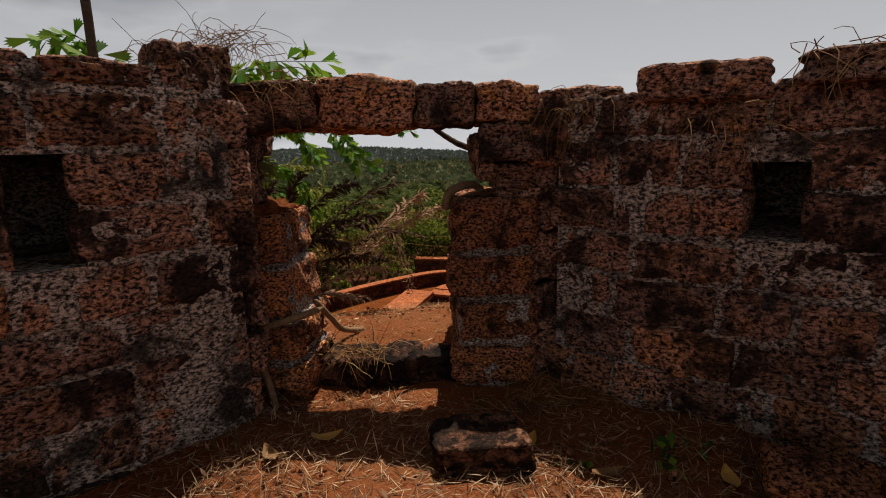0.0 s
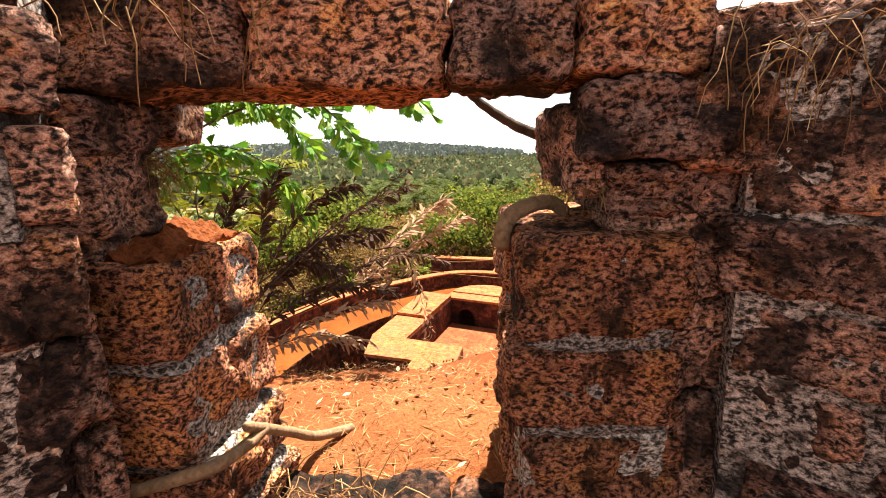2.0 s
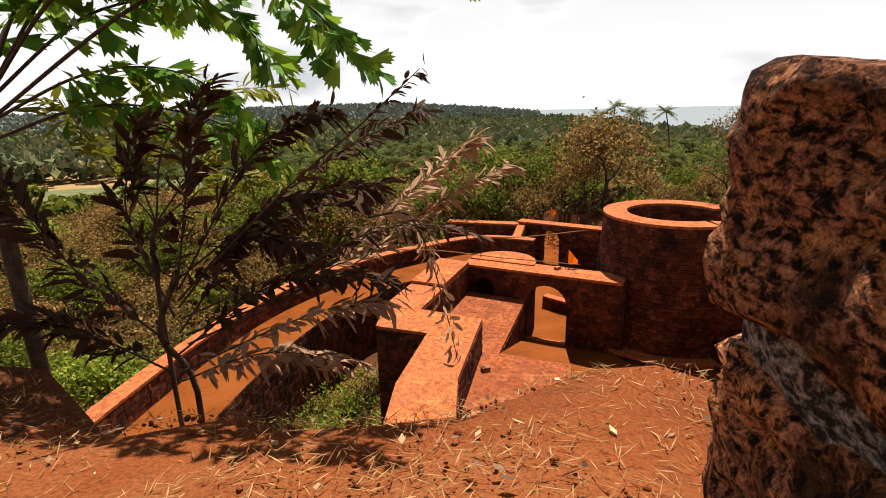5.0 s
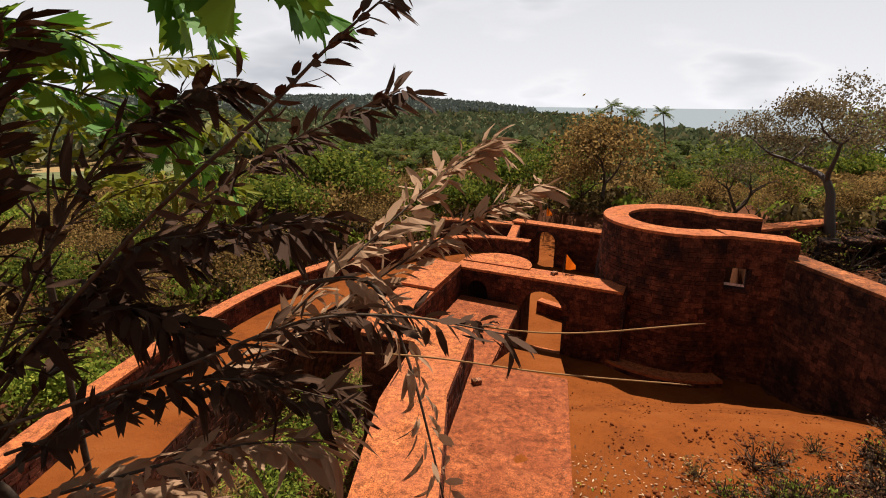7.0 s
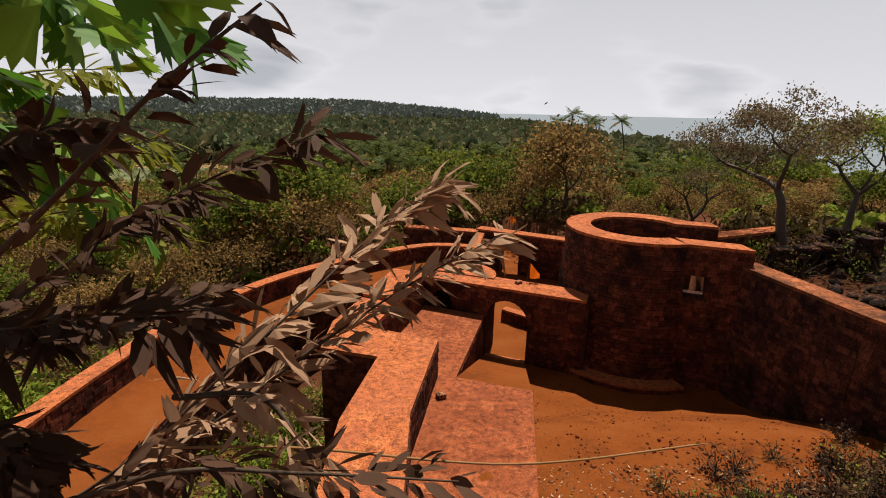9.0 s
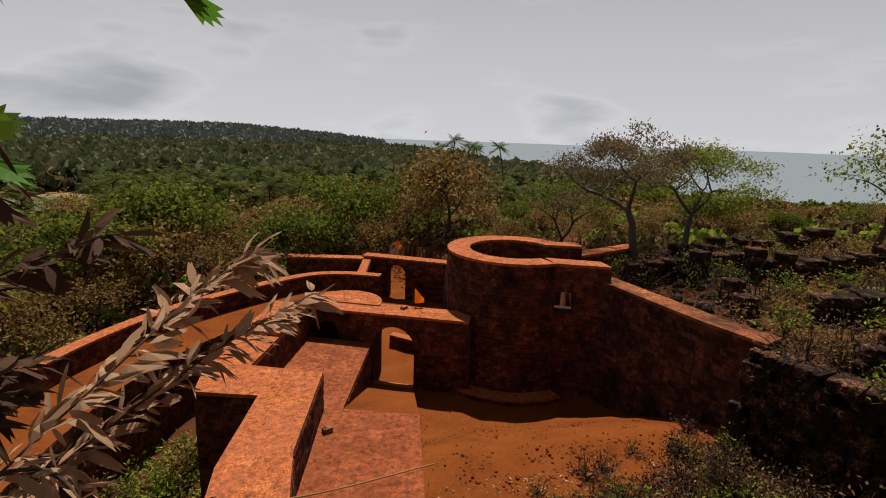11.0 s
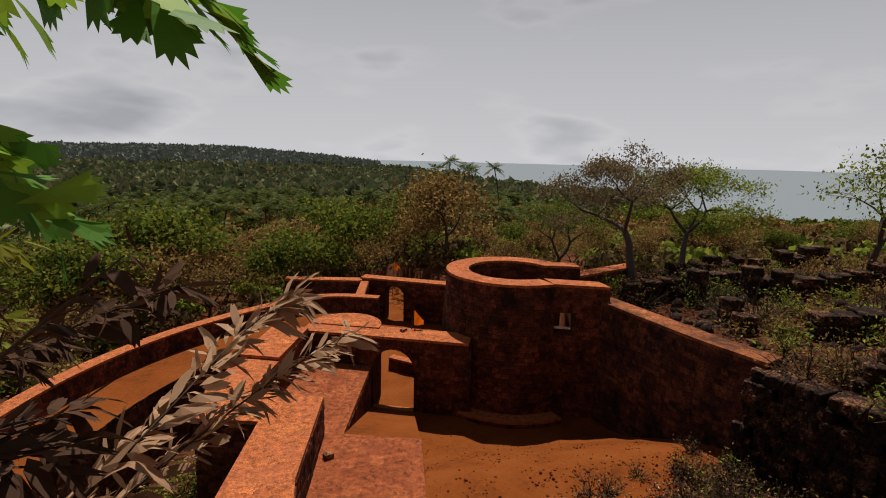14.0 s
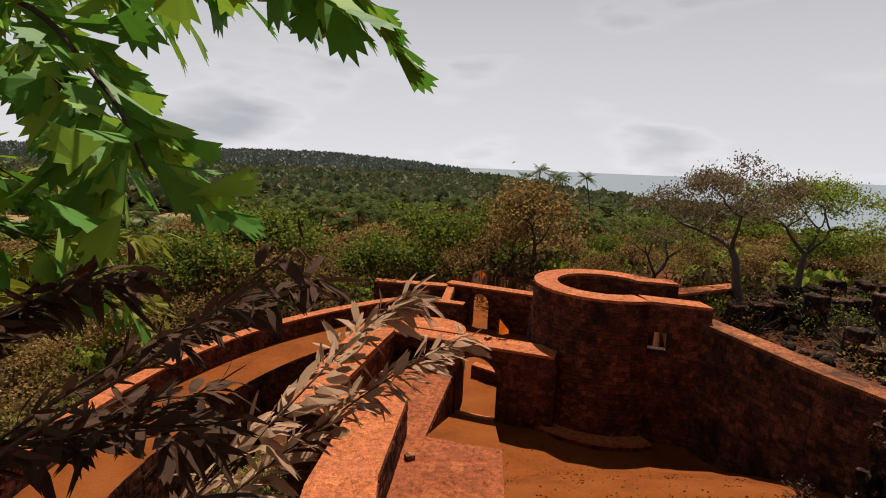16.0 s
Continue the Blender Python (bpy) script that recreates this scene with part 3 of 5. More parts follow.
stone(gap, (-1.08, 2.78, 2.64), (0.26, 0.30, 0.20), 12, 0, name="loose_stone")
cap_rock = thing("cap_stone", "large black weathered coping stone lying on the wall", "stone", (*polar(25, 2.68), 2.8))
stone(cap_rock, (*polar(25.5, 2.68), 2.80), (0.52, 0.40, 0.16), -25, 1, name="slab")
cap_rock2 = thing("cap_stone", "flat dark coping stone on the wall top", "stone", (*polar(40, 2.65), 2.8))
stone(cap_rock2, (*polar(41, 2.65), 2.82), (0.70, 0.42, 0.13), -40, 4, name="slab")

# fallen stones on the floor of the bastion
for at, size, yaw, pick, lab in (((0.29, 1.55, 1.25), (0.42, 0.28, 0.17), 8, 1, "fallen dark laterite block lying on the ground"),
                                 ((1.52, 1.18, 1.24), (0.36, 0.30, 0.24), -30, 0, "fallen orange-red laterite block beside the wall")):
    fallen = thing("fallen_block", lab, "stone", (at[0], at[1], at[2] - 0.1), "fallen blocks")
    stone(fallen, at, size, yaw, pick, name="block", kinds=DARK_STONES if pick else STUB_STONES)

# ---- restored fort below ----
U = np.array((0.923, -0.386, 0.0))      # along the gate wall
N = np.array((0.386, 0.923, 0.0))       # away from the viewer, through it
F0 = np.array((-0.63, 22.8, 0.0))
Zv = np.array((0, 0, 1.0))


def block_face(bag, p0, p1, z0, z1, out, skip=None, h=0.16, w=0.24):
    """Courses of blocks, proud of a wall face from p0 to p1; out: the way that the face looks."""
    p0, p1, out = np.asarray(p0, float), np.asarray(p1, float), np.asarray(out, float)
    ln = np.linalg.norm(p1 - p0)
    along = (p1 - p0) / ln
    z, odd = z0, 0
    while z < z1 - 0.05:
        hh = min(h * (0.75 + 0.5 * rng.random()), z1 - z)
        s = -w * 0.5 * odd
        while s < ln:
            ww = w * (0.5 + 1.0 * rng.random())
            a, b = max(s, 0), min(s + ww, ln)
            if b - a > 0.06 and not (skip and skip((a + b) / 2, z + hh / 2, (b - a) / 2, hh / 2)):
                d = 0.010 + 0.016 * rng.random()
                o = p0 + along * (a + 0.005) + Zv * (z + 0.005)
                v = box_verts(o, along * (b - a - 0.010), out * d, Zv * (hh - 0.010))
                bag.add(v + along * rng.normal(size=(8, 1)) * 0.007 + Zv * rng.normal(size=(8, 1)) * 0.008, BOX_F)
            s += ww
        z += hh
        odd ^= 1


def slab_course(bag, poly, z, size=0.55, lift=0.001):
    """Paving slabs over a plan polygon, cut to it by their middle."""
    poly = np.asarray(poly, float)
    lo, hi = poly.min(0), poly.max(0)
    ang = math.atan2(U[1], U[0])
    ca, sa = math.cos(ang), math.sin(ang)
    mid = (lo + hi) / 2
    reach = np.linalg.norm(hi - lo) / 2
    y = -reach
    while y < reach:
        x = -reach - size * rng.random()
        d = size * 0.62
        while x < reach:
            w = size * (0.7 + 0.6 * rng.random())
            corners = [mid + np.array([q * ca - p * sa, q * sa + p * ca]) for q in (x, x + w) for p in (y, y + d)]
            if all(inside(c, poly, 0.005) for c in corners):
                o = mid + np.array([x * ca - y * sa, x * sa + y * ca])
                bag.add(box_verts((*o, z), (ca * (w - 0.002), sa * (w - 0.002), 0), (-sa * (d - 0.002), ca * (d - 0.002), 0), (0, 0, lift + 0.002 * rng.random())), BOX_F)
            x += w
        y += d


def inside(p, poly, margin=0.0):
    n, c, near = len(poly), False, 1e9
    for i in range(n):
        a, b = poly[i], poly[(i + 1) % n]
        if (a[1] > p[1]) != (b[1] > p[1]) and p[0] < (b[0] - a[0]) * (p[1] - a[1]) / (b[1] - a[1]) + a[0]:
            c = not c
        e = b - a
        t = np.clip(np.dot(p - a, e) / np.dot(e, e), 0, 1)
        near = min(near, np.linalg.norm(p - a - t * e))
    return c and near > margin


def wall_run(name, label, poly, z0, z1, faces, category="wall", cope=True, skips=None, top_label="laterite coping coloured sunlit orange", mat=None, cope_mat=None):
    """A masonry wall over a plan polygon: core, blocks on the given sides, coping on top."""
    root = thing(name, label, category, (*np.mean(poly, 0), z0), kind="structure")
    part("core", prism(poly, z0, z1 - 0.10), M_CORE, root)
    area = sum(poly[i][0] * poly[(i + 1) % len(poly)][1] - poly[(i + 1) % len(poly)][0] * poly[i][1] for i in range(len(poly)))
    for k in faces:
        a, b = np.array((*poly[k], 0.0)), np.array((*poly[(k + 1) % len(poly)], 0.0))
        e = (b - a) / np.linalg.norm(b - a)
        out = np.array((e[1], -e[0], 0)) * (1 if area > 0 else -1)
        bag = Bag()
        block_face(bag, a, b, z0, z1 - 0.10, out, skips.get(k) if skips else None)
        tagged(part("masonry", bag.mesh("masonry"), mat or M_SHADED_WALL, root), kind="stuff")
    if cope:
        part("coping", prism(poly, z1 - 0.10, z1), cope_mat or M_LIT_COPE, root, top_label)
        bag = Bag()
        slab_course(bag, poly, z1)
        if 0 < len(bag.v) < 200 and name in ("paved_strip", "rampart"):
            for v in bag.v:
                part("slab", mesh_of("slab", v, BOX_F), M_PAVE_SLAB if cope_mat == M_PAVE else M_LIT_SLAB, root)
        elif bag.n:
            tagged(part("paving", bag.mesh("paving"), cope_mat or M_LIT_COPE, root), kind="stuff")
    return root


# gate wall with the large arch, drawn in its own plane (s along U, z up) and pushed through along N
A0, A1, SPRING, RAD = 2.57, 4.17, 1.62, 0.80
THICK = 1.1


def arch_panel(name, s0, s1, z0, z1, a0, a1, spring, rad, depth, parent, mat, origin=F0, along=U, into=N):
    """A wall panel pierced by a round arch that stands on its lower edge."""
    mid = (a0 + a1) / 2
    arc = [(mid - rad * math.cos(t), z0 + spring + rad * math.sin(t)) for t in np.linspace(0, math.pi, 15)]
    line = [(s0, z0), (a0, z0)] + arc + [(a1, z0), (s1, z0), (s1, z1), (s0, z1)]
    front = [origin + along * s + Zv * z for s, z in line]
    n = len(front)
    v = front + [p + into * depth for p in front]
    f = [[i, (i + 1) % n, n + (i + 1) % n, n + i] for i in range(n)] + [list(range(n)), list(range(2 * n - 1, n - 1, -1))]
    bm = bmesh.new()
    bv = [bm.verts.new(q) for q in v]
    for q in f:
        bm.faces.new([bv[i] for i in q])
    bmesh.ops.recalc_face_normals(bm, faces=bm.faces)
    bmesh.ops.triangulate(bm, faces=[q for q in bm.faces if len(q.verts) > 4])
    return part(name, bm, mat, parent)


def arch_skip(a0, a1, z0, spring, rad):
    mid = (a0 + a1) / 2

    def test(s, z, hs, hz):
        if z - hz < z0 + spring:
            return abs(s - mid) < rad + hs - 0.02
        return math.hypot(max(abs(s - mid) - hs, 0), max(z - hz - z0 - spring, 0)) < rad
    return test


gate = thing("gate_wall", "restored laterite gate wall with a tall round arch and a dark niche", "gate wall", tuple(F0 + U * 3.4 + Zv * FLOOR), kind="structure")
arch_panel("core", 1.9, 6.3, FLOOR, TOP - 0.1, A0, A1, SPRING, RAD, THICK, gate, M_CORE)
arch_panel("core", -0.3, 1.9, STRIP, TOP - 0.1, 0.30, 1.15, 0.30, 0.425, 0.9, gate, M_CORE)
bag = Bag()
block_face(bag, F0 + U * 1.9, F0 + U * 6.2, FLOOR, TOP - 0.1, -N, lambda s, z, hs, hz: arch_skip(A0, A1, FLOOR, SPRING, RAD)(s + 1.9, z, hs, hz))
block_face(bag, F0, F0 + U * 1.9, STRIP, TOP - 0.1, -N, arch_skip(0.30, 1.15, STRIP, 0.30, 0.425))
for v in bag.v[:290]:
    part("block", mesh_of("block", v, BOX_F), M_SHADED_BLOCK, gate)
rest = Bag()
for v in bag.v[290:]:
    rest.add(v, BOX_F)
if rest.n:
    tagged(part("masonry", rest.mesh("masonry"), M_SHADED_WALL, gate), kind="stuff")
for spring, rad, mid, z0 in ((SPRING, RAD, (A0 + A1) / 2, FLOOR), (0.30, 0.425, 0.725, STRIP)):   # arch stones
    k = 13
    for i in range(k):
        t0, t1 = math.pi * i / k + 0.012, math.pi * (i + 1) / k - 0.012
        quad = [(mid - q * math.cos(t), z0 + spring + q * math.sin(t)) for q, t in ((rad, t0), (rad, t1), (rad + 0.2, t1), (rad + 0.2, t0))]
        fr = [F0 + U * s + Zv * z - N * 0.05 for s, z in quad]
        v = np.array(fr + [p + N * 0.12 for p in fr])
        part("voussoir", mesh_of("voussoir", v, [[0, 1, 2, 3], [7, 6, 5, 4], [0, 4, 5, 1], [1, 5, 6, 2], [2, 6, 7, 3], [3, 7, 4, 0]]), M_SHADED_WALL, gate)
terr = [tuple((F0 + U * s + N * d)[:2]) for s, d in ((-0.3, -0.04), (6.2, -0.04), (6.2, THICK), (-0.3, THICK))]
part("coping", prism(terr, TOP - 0.1, TOP), M_LIT_COPE, gate, "laterite coping coloured sunlit orange")
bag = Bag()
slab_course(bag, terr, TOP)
tagged(part("paving", bag.mesh("paving"), M_LIT_COPE, gate), kind="stuff")

# round-backed terrace behind the gate wall
cen = F0 + U * 1.15 + N * (THICK - 0.2)
dome = [tuple((cen + (U * math.cos(t) + N * math.sin(t)) * 1.42)[:2]) for t in np.linspace(-0.1, math.pi + 0.1, 22)]
wall_run("round_terrace", "half-round laterite terrace behind the gate wall", dome, FLOOR, TOP + 0.05, [], "terrace")

# rampart on the left of the gate yard
K, WCA, WCB = (-2.11, 17.9), (-0.09, 17.14), (-0.68, 13.5)
D, E, E2 = (-3.33, 16.53), (-1.70, 16.06), (-2.18, 13.2)
KO, FO = (-3.36, 18.3), (-1.9, 23.4)
ramp_poly = [D, E, E2, (-2.15, 8.5), (-0.62, 8.5), WCB, WCA, K, tuple(F0[:2]), FO, KO]
wall_run("rampart", "broad bent laterite rampart with a flat orange top", ramp_poly, -9.2, TOP - 0.02, [0, 1, 2, 4, 5, 6, 7], "rampart")
up = [tuple(np.array(K) + (np.array(F0[:2]) - K) * 0.42), tuple(F0[:2]), FO, tuple(np.array(KO) + (np.array(FO) - KO) * 0.42)]
wall_run("rampart_step", "raised step on the rampart's orange top", up, TOP - 0.02, TOP + 0.10, [], "rampart")

# raised floor, paved strip and the lane down to the arch
JL = tuple((F0 + U * (A0 - 0.06) - N * 0.06)[:2])
TRI = (0.44, 17.06)
wall_run("raised_floor", "raised laterite floor beside the sunken lane", [WCA, TRI, JL, tuple((F0 - N * 0.05)[:2]), K], FLOOR - 0.3, STRIP, [1], "floor", cope_mat=M_PAVE)
strip_poly = [(-0.62, 8.5), (1.5, 8.5), (1.95, 12.0), (2.58, 16.4), TRI, WCA, WCB]
wall_run("paved_strip", "worn red laterite paved strip along the rampart", strip_poly, FLOOR - 0.2, STRIP + 0.03, [2], "pavement", cope_mat=M_PAVE)
HR, HL = tuple((F0 + U * A1 + N * 0.0)[:2]), tuple((F0 + U * A0)[:2])
lane = prism([TRI, (2.56, 16.4), HR, HL], FLOOR - 0.6, [STRIP + 0.02, STRIP + 0.02, FLOOR + 0.02, FLOOR + 0.02])
solo("lane", lane, M_YARD, "sloping trodden red lane down to the arch", "lane", "structure")
thr = [tuple((F0 + U * s + N * d)[:2]) for s, d in ((A0 + 0.01, -0.1), (A1 - 0.01, -0.1), (A1 - 0.01, 0.15), (A0 + 0.01, 0.15))]
solo("threshold", prism(thr, FLOOR - 0.2, FLOOR + 0.06), M_LIT_COPE, "flat laterite threshold in the arch", "threshold", "structure")
low = [tuple((F0 + U * s + N * d)[:2]) for s, d in ((2.2, 3.6), (4.4, 2.9), (4.5, 3.3), (2.3, 4.0))]
wall_run("low_wall", "low laterite wall beyond the arch", low, FLOOR - 0.3, FLOOR + 0.55, [0], "wall")

# horseshoe tower
TC, RB, RT, RI, TZ = np.array((7.5, 22.7)), 2.95, 2.66, 1.80, -1.95
tower = thing("round_tower", "horseshoe laterite tower with a battered face and broad orange rim", "tower", (*TC, FLOOR), kind="structure")
T0, T1 = radians(18), radians(285)          # arc from the far arm, round the back and left, to the near arm
arcs = np.linspace(T0, T1, 60)
bagc = Bag()


def ring(t, r):
    return TC + r * np.array((math.cos(t), math.sin(t)))


zc = TZ - 0.10
for t, t2 in zip(arcs[:-1], arcs[1:]):
    pts = []
    for rl, rt_ in ((RI, RI), (RB - 0.03, RT - 0.03)):
        for a in (t, t2):
            pts += [(*ring(a, rl), FLOOR - 0.2), (*ring(a, rt_), zc)]
    bagc.add(pts, BOX_F)
part("core", bagc.mesh("core"), M_CORE, tower)
bagb, bagi = Bag(), Bag()
z, odd = FLOOR, 0
while z < zc - 0.05:
    h = min(0.16 * (0.75 + 0.5 * rng.random()), zc - z)
    r0 = RB + (RT - RB) * (z - FLOOR) / (zc - FLOOR)
    r1 = RB + (RT - RB) * (z + h - FLOOR) / (zc - FLOOR)
    t = radians(140)
    while t < T1:
        dt = 0.24 * (0.5 + 1.0 * rng.random()) / r0
        d = 0.012 + 0.016 * rng.random()
        g = 0.005 / r0
        pts = []
        for a, b in ((r0 - 0.05, r1 - 0.05), (r0 + d - 0.02, r1 + d - 0.02)):
            for aa in (t + g, min(t + dt, T1) - g):
                pts += [(*ring(aa, a), z + 0.008), (*ring(aa, b), z + h - 0.008)]
        bagb.add(np.array(pts) + rng.normal(size=(8, 3)) * (0.005, 0.005, 0.008), BOX_F)
        t += dt
    if z > -4.6:
        t = T0
        while t < radians(200):
            dt = 0.36 * (0.7 + 0.6 * rng.random()) / RI
            d = 0.02 + 0.02 * rng.random()
            pts = []
            for a in (RI + 0.05, RI - d):
                for aa in (t + 0.005, t + dt - 0.005):
                    pts += [(*ring(aa, a), z + 0.008), (*ring(aa, a), z + h - 0.008)]
            bagi.add(pts, BOX_F)
            t += dt
    z += h
facing = [v for v in bagb.v if -6.2 < v[0][2] < -2.2 and v[:, 0].mean() > 5.0]
near_ids = {id(v) for v in facing[:290]}
rest = Bag()
for v in bagb.v:
    if id(v) in near_ids:
        part("block", mesh_of("block", v, BOX_F), M_SHADED_BLOCK, tower)
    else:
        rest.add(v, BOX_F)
tagged(part("masonry", rest.mesh("masonry"), M_SHADED_WALL, tower), kind="stuff")
tagged(part("inner_masonry", bagi.mesh("inner_masonry"), M_SHADED_WALL, tower), kind="stuff")
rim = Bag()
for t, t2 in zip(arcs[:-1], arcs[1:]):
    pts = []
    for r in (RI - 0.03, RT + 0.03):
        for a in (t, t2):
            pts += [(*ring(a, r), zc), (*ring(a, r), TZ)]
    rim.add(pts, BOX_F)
part("rim", rim.mesh("rim"), M_LIT_COPE, tower, "rim coloured sunlit orange")
slabs = Bag()
for k in range(2):
    t = T0
    while t < T1 - 0.02:
        dt = (0.30 + 0.2 * rng.random()) / 2.2
        ra, rb = (RI, 2.22) if k == 0 else (2.23, RT + 0.02)
        lift = 0.001 + 0.002 * rng.random()
        pts = []
        for r in (ra, rb):
            for a in (t + 0.0005, min(t + dt, T1) - 0.0005):
                pts += [(*ring(a, r), TZ), (*ring(a, r), TZ + lift)]
        slabs.add(pts, BOX_F)
        t += dt
tagged(part("paving", slabs.mesh("paving"), M_LIT_COPE, tower), kind="stuff")
solo("tower_floor", prism([tuple(ring(t, 1.85)) for t in np.linspace(0, 2 * math.pi, 24, endpoint=False)], FLOOR, -4.2), M_YARD, "trodden earth floor inside the tower", "floor", "structure")

# near arm with a small window, far arm
tip, tip_in = (10.05, 19.4), (10.05, 20.25)
a_out, a_in = ring(T1, RT), ring(T1 + 0.12, RI)
arm_poly = [tuple(a_out), tip, tip_in, tuple(a_in)]
arm_dir = np.array((*(np.array(tip) - a_out), 0.0))
arm_len = np.linalg.norm(arm_dir)
arm_dir /= arm_len
arm_in = np.array((-arm_dir[1], arm_dir[0], 0.0))
arm = thing("tower_arm", "straight arm of the tower with a small square window", "wall", (*a_out, FLOOR), kind="structure")
W0, W1, WZ0, WZ1 = 0.08, 0.72, -3.74, -3.02
o3 = np.array((*a_out, 0.0))
for s0, s1, z0, z1 in ((-0.1, W0, FLOOR, zc), (W1, arm_len, FLOOR, zc), (W0, W1, FLOOR, WZ0), (W0, W1, WZ1, zc)):
    part("core", mesh_of("core", box_verts(o3 + arm_dir * s0 + Zv * z0, arm_dir * (s1 - s0), arm_in * 0.62, Zv * (z1 - z0)), BOX_F), M_CORE, arm)
bag = Bag()
block_face(bag, o3, o3 + arm_dir * arm_len, FLOOR, zc, -arm_in, lambda s, z, hs, hz: W0 - hs < s < W1 + hs and WZ0 - hz < z < WZ1 + hz)
tagged(part("masonry", bag.mesh("masonry"), M_SHADED_WALL, arm), kind="stuff")
part("coping", prism(arm_poly, zc, TZ), M_LIT_COPE, arm, "coping coloured sunlit orange")
bag = Bag()
slab_course(bag, arm_poly, TZ)
if bag.n:
    tagged(part("paving", bag.mesh("paving"), M_LIT_COPE, arm), kind="stuff")
far_poly = [tuple(ring(T0, RI)), (10.66, 22.83), (10.75, 23.7), tuple(ring(T0 + 0.12, RT))]
wall_run("tower_far_arm", "far arm of the tower with orange coping", far_poly, FLOOR, TZ, [0, 1], "wall")
wall_run("back_wall", "low laterite wall beyond the tower", [(10.75, 23.0), (14.6, 24.6), (14.4, 25.3), (10.7, 23.75)], -5.0, -2.40, [0], "wall")
bench = [tuple(ring(t, RB + 0.55)) for t in np.linspace(radians(215), radians(285), 14)] + [tuple(ring(t, RB - 0.1)) for t in np.linspace(radians(285), radians(215), 14)]
wall_run("tower_plinth", "curved low plinth step round the tower's foot", bench, FLOOR - 0.2, FLOOR + 0.22, list(range(13)), "plinth")

# long wall on the right of the yard, ruined towards the hill
long_poly = [(9.73, 19.72), (10.55, 15.4), (11.1, 13.6), (11.9, 13.9), (11.35, 15.6), (10.5, 20.0)]
wall_run("long_wall", "tall laterite retaining wall with a worn orange coping", long_poly, FLOOR - 0.3, -2.5, [0, 1], "wall", mat=M_SHADED_WALL_OLD, cope_mat=M_COPE_WORN)

# outer walk: curved parapet and path
outer = curve_points([(2.7, 29.1), (0.6, 29.75), (-1.5, 29.2), (-5.6, 25.5), (-8.0, 21.4), (-9.0, 17.0), (-9.3, 12.0), (-9.0, 7.0)], 7)


def offset_line(line, d):
    t = np.gradient(line, axis=0)
    t /= np.linalg.norm(t, axis=1, keepdims=True)
    return line + np.stack([-t[:, 1], t[:, 0]], -1) * d


def ribbon(line, d0, d1, z0, z1):
    a, b = offset_line(line, d0), offset_line(line, d1)
    v, f = [], []
    for p, q in zip(a, b):
        v += [(*p, z0), (*p, z1), (*q, z1), (*q, z0)]
    for i in range(len(line) - 1):
        k = 4 * i
        f += [[k + j, k + (j + 1) % 4, k + 4 + (j + 1) % 4, k + 4 + j] for j in range(4)]
    me = mesh_of("ribbon", v, f + [[3, 2, 1, 0], [4 * len(line) - 4 + j for j in range(4)]])
    bm = bmesh.new()
    bm.from_mesh(me)
    bmesh.ops.recalc_face_normals(bm, faces=bm.faces)
    bm.to_mesh(me)
    bm.free()
    return me


walk_root = thing("outer_walk", "curved laterite wall walk with an outer parapet", "wall walk", (-5.6, 25.5, FLOOR), kind="structure")
part("parapet", ribbon(outer, -0.5, 0.0, -9.4, -4.86), M_CORE, walk_root)
part("coping", ribbon(outer, -0.53, 0.03, -4.86, -4.78), M_LIT_COPE, walk_root, "coping coloured sunlit orange")
part("path", ribbon(outer[5:], 0.0, 2.1, -9.4, -5.60), M_YARD, walk_root, "trodden red earth path")
bag = Bag()
for i in range(len(outer) - 1):
    e = outer[i + 1] - outer[i]
    e = np.array((*e, 0)) / np.linalg.norm(e)
    block_face(bag, (*outer[i], 0), (*outer[i + 1], 0), -5.6, -4.86, np.array((-e[1], e[0], 0)))
ret = offset_line(outer, 2.1)
for i in range(5, len(outer) - 1):
    e = ret[i + 1] - ret[i]
    e = np.array((*e, 0)) / np.linalg.norm(e)
    block_face(bag, (*ret[i], 0), (*ret[i + 1], 0), -8.6, -5.6, np.array((-e[1], e[0], 0)))
by_view = sorted(range(len(bag.v)), key=lambda i: math.hypot(bag.v[i][0][0] + 4.0, bag.v[i][0][1] - 20.0) + (0 if bag.v[i][0][2] > -5.65 else 50))
rest = Bag()
for rank, i in enumerate(by_view):
    if rank < 290:
        part("block", mesh_of("block", bag.v[i], BOX_F), M_SHADED_BLOCK, walk_root)
    else:
        rest.add(bag.v[i], BOX_F)
tagged(part("masonry", rest.mesh("masonry"), M_SHADED_WALL, walk_root), kind="stuff")

# far gate wall
gw = thing("far_gate_wall", "further laterite wall with a small round-arched gateway", "gate wall", (4.0, 32.3, FLOOR), kind="structure")
G0 = np.array((2.2, 33.3, 0.0))
GU = np.array((0.885, -0.466, 0.0))
GN = np.array((0.466, 0.885, 0.0))
arch_panel("core", 0.0, 5.9, FLOOR, -4.75, 1.45, 2.62, 1.42, 0.585, 0.7, gw, M_CORE, G0, GU, GN)
bag = Bag()
block_face(bag, G0, G0 + GU * 5.9, FLOOR, -4.75, -GN, arch_skip(1.45, 2.62, FLOOR, 1.42, 0.585), 0.2, 0.34)
tagged(part("masonry", bag.mesh("masonry"), M_SHADED_WALL, gw), kind="stuff")
part("coping", prism([tuple((G0 + GU * s + GN * d)[:2]) for s, d in ((-0.1, -0.05), (5.9, -0.05), (5.9, 0.75), (-0.1, 0.75))], -4.75, -4.65), M_LIT_COPE, gw)
wall_run("far_wall", "laterite wall running off into the trees", [(2.3, 33.2), (2.3, 34.0), (-2.2, 34.9), (-2.3, 34.2)], FLOOR - 1.0, -4.85, [3], "wall")
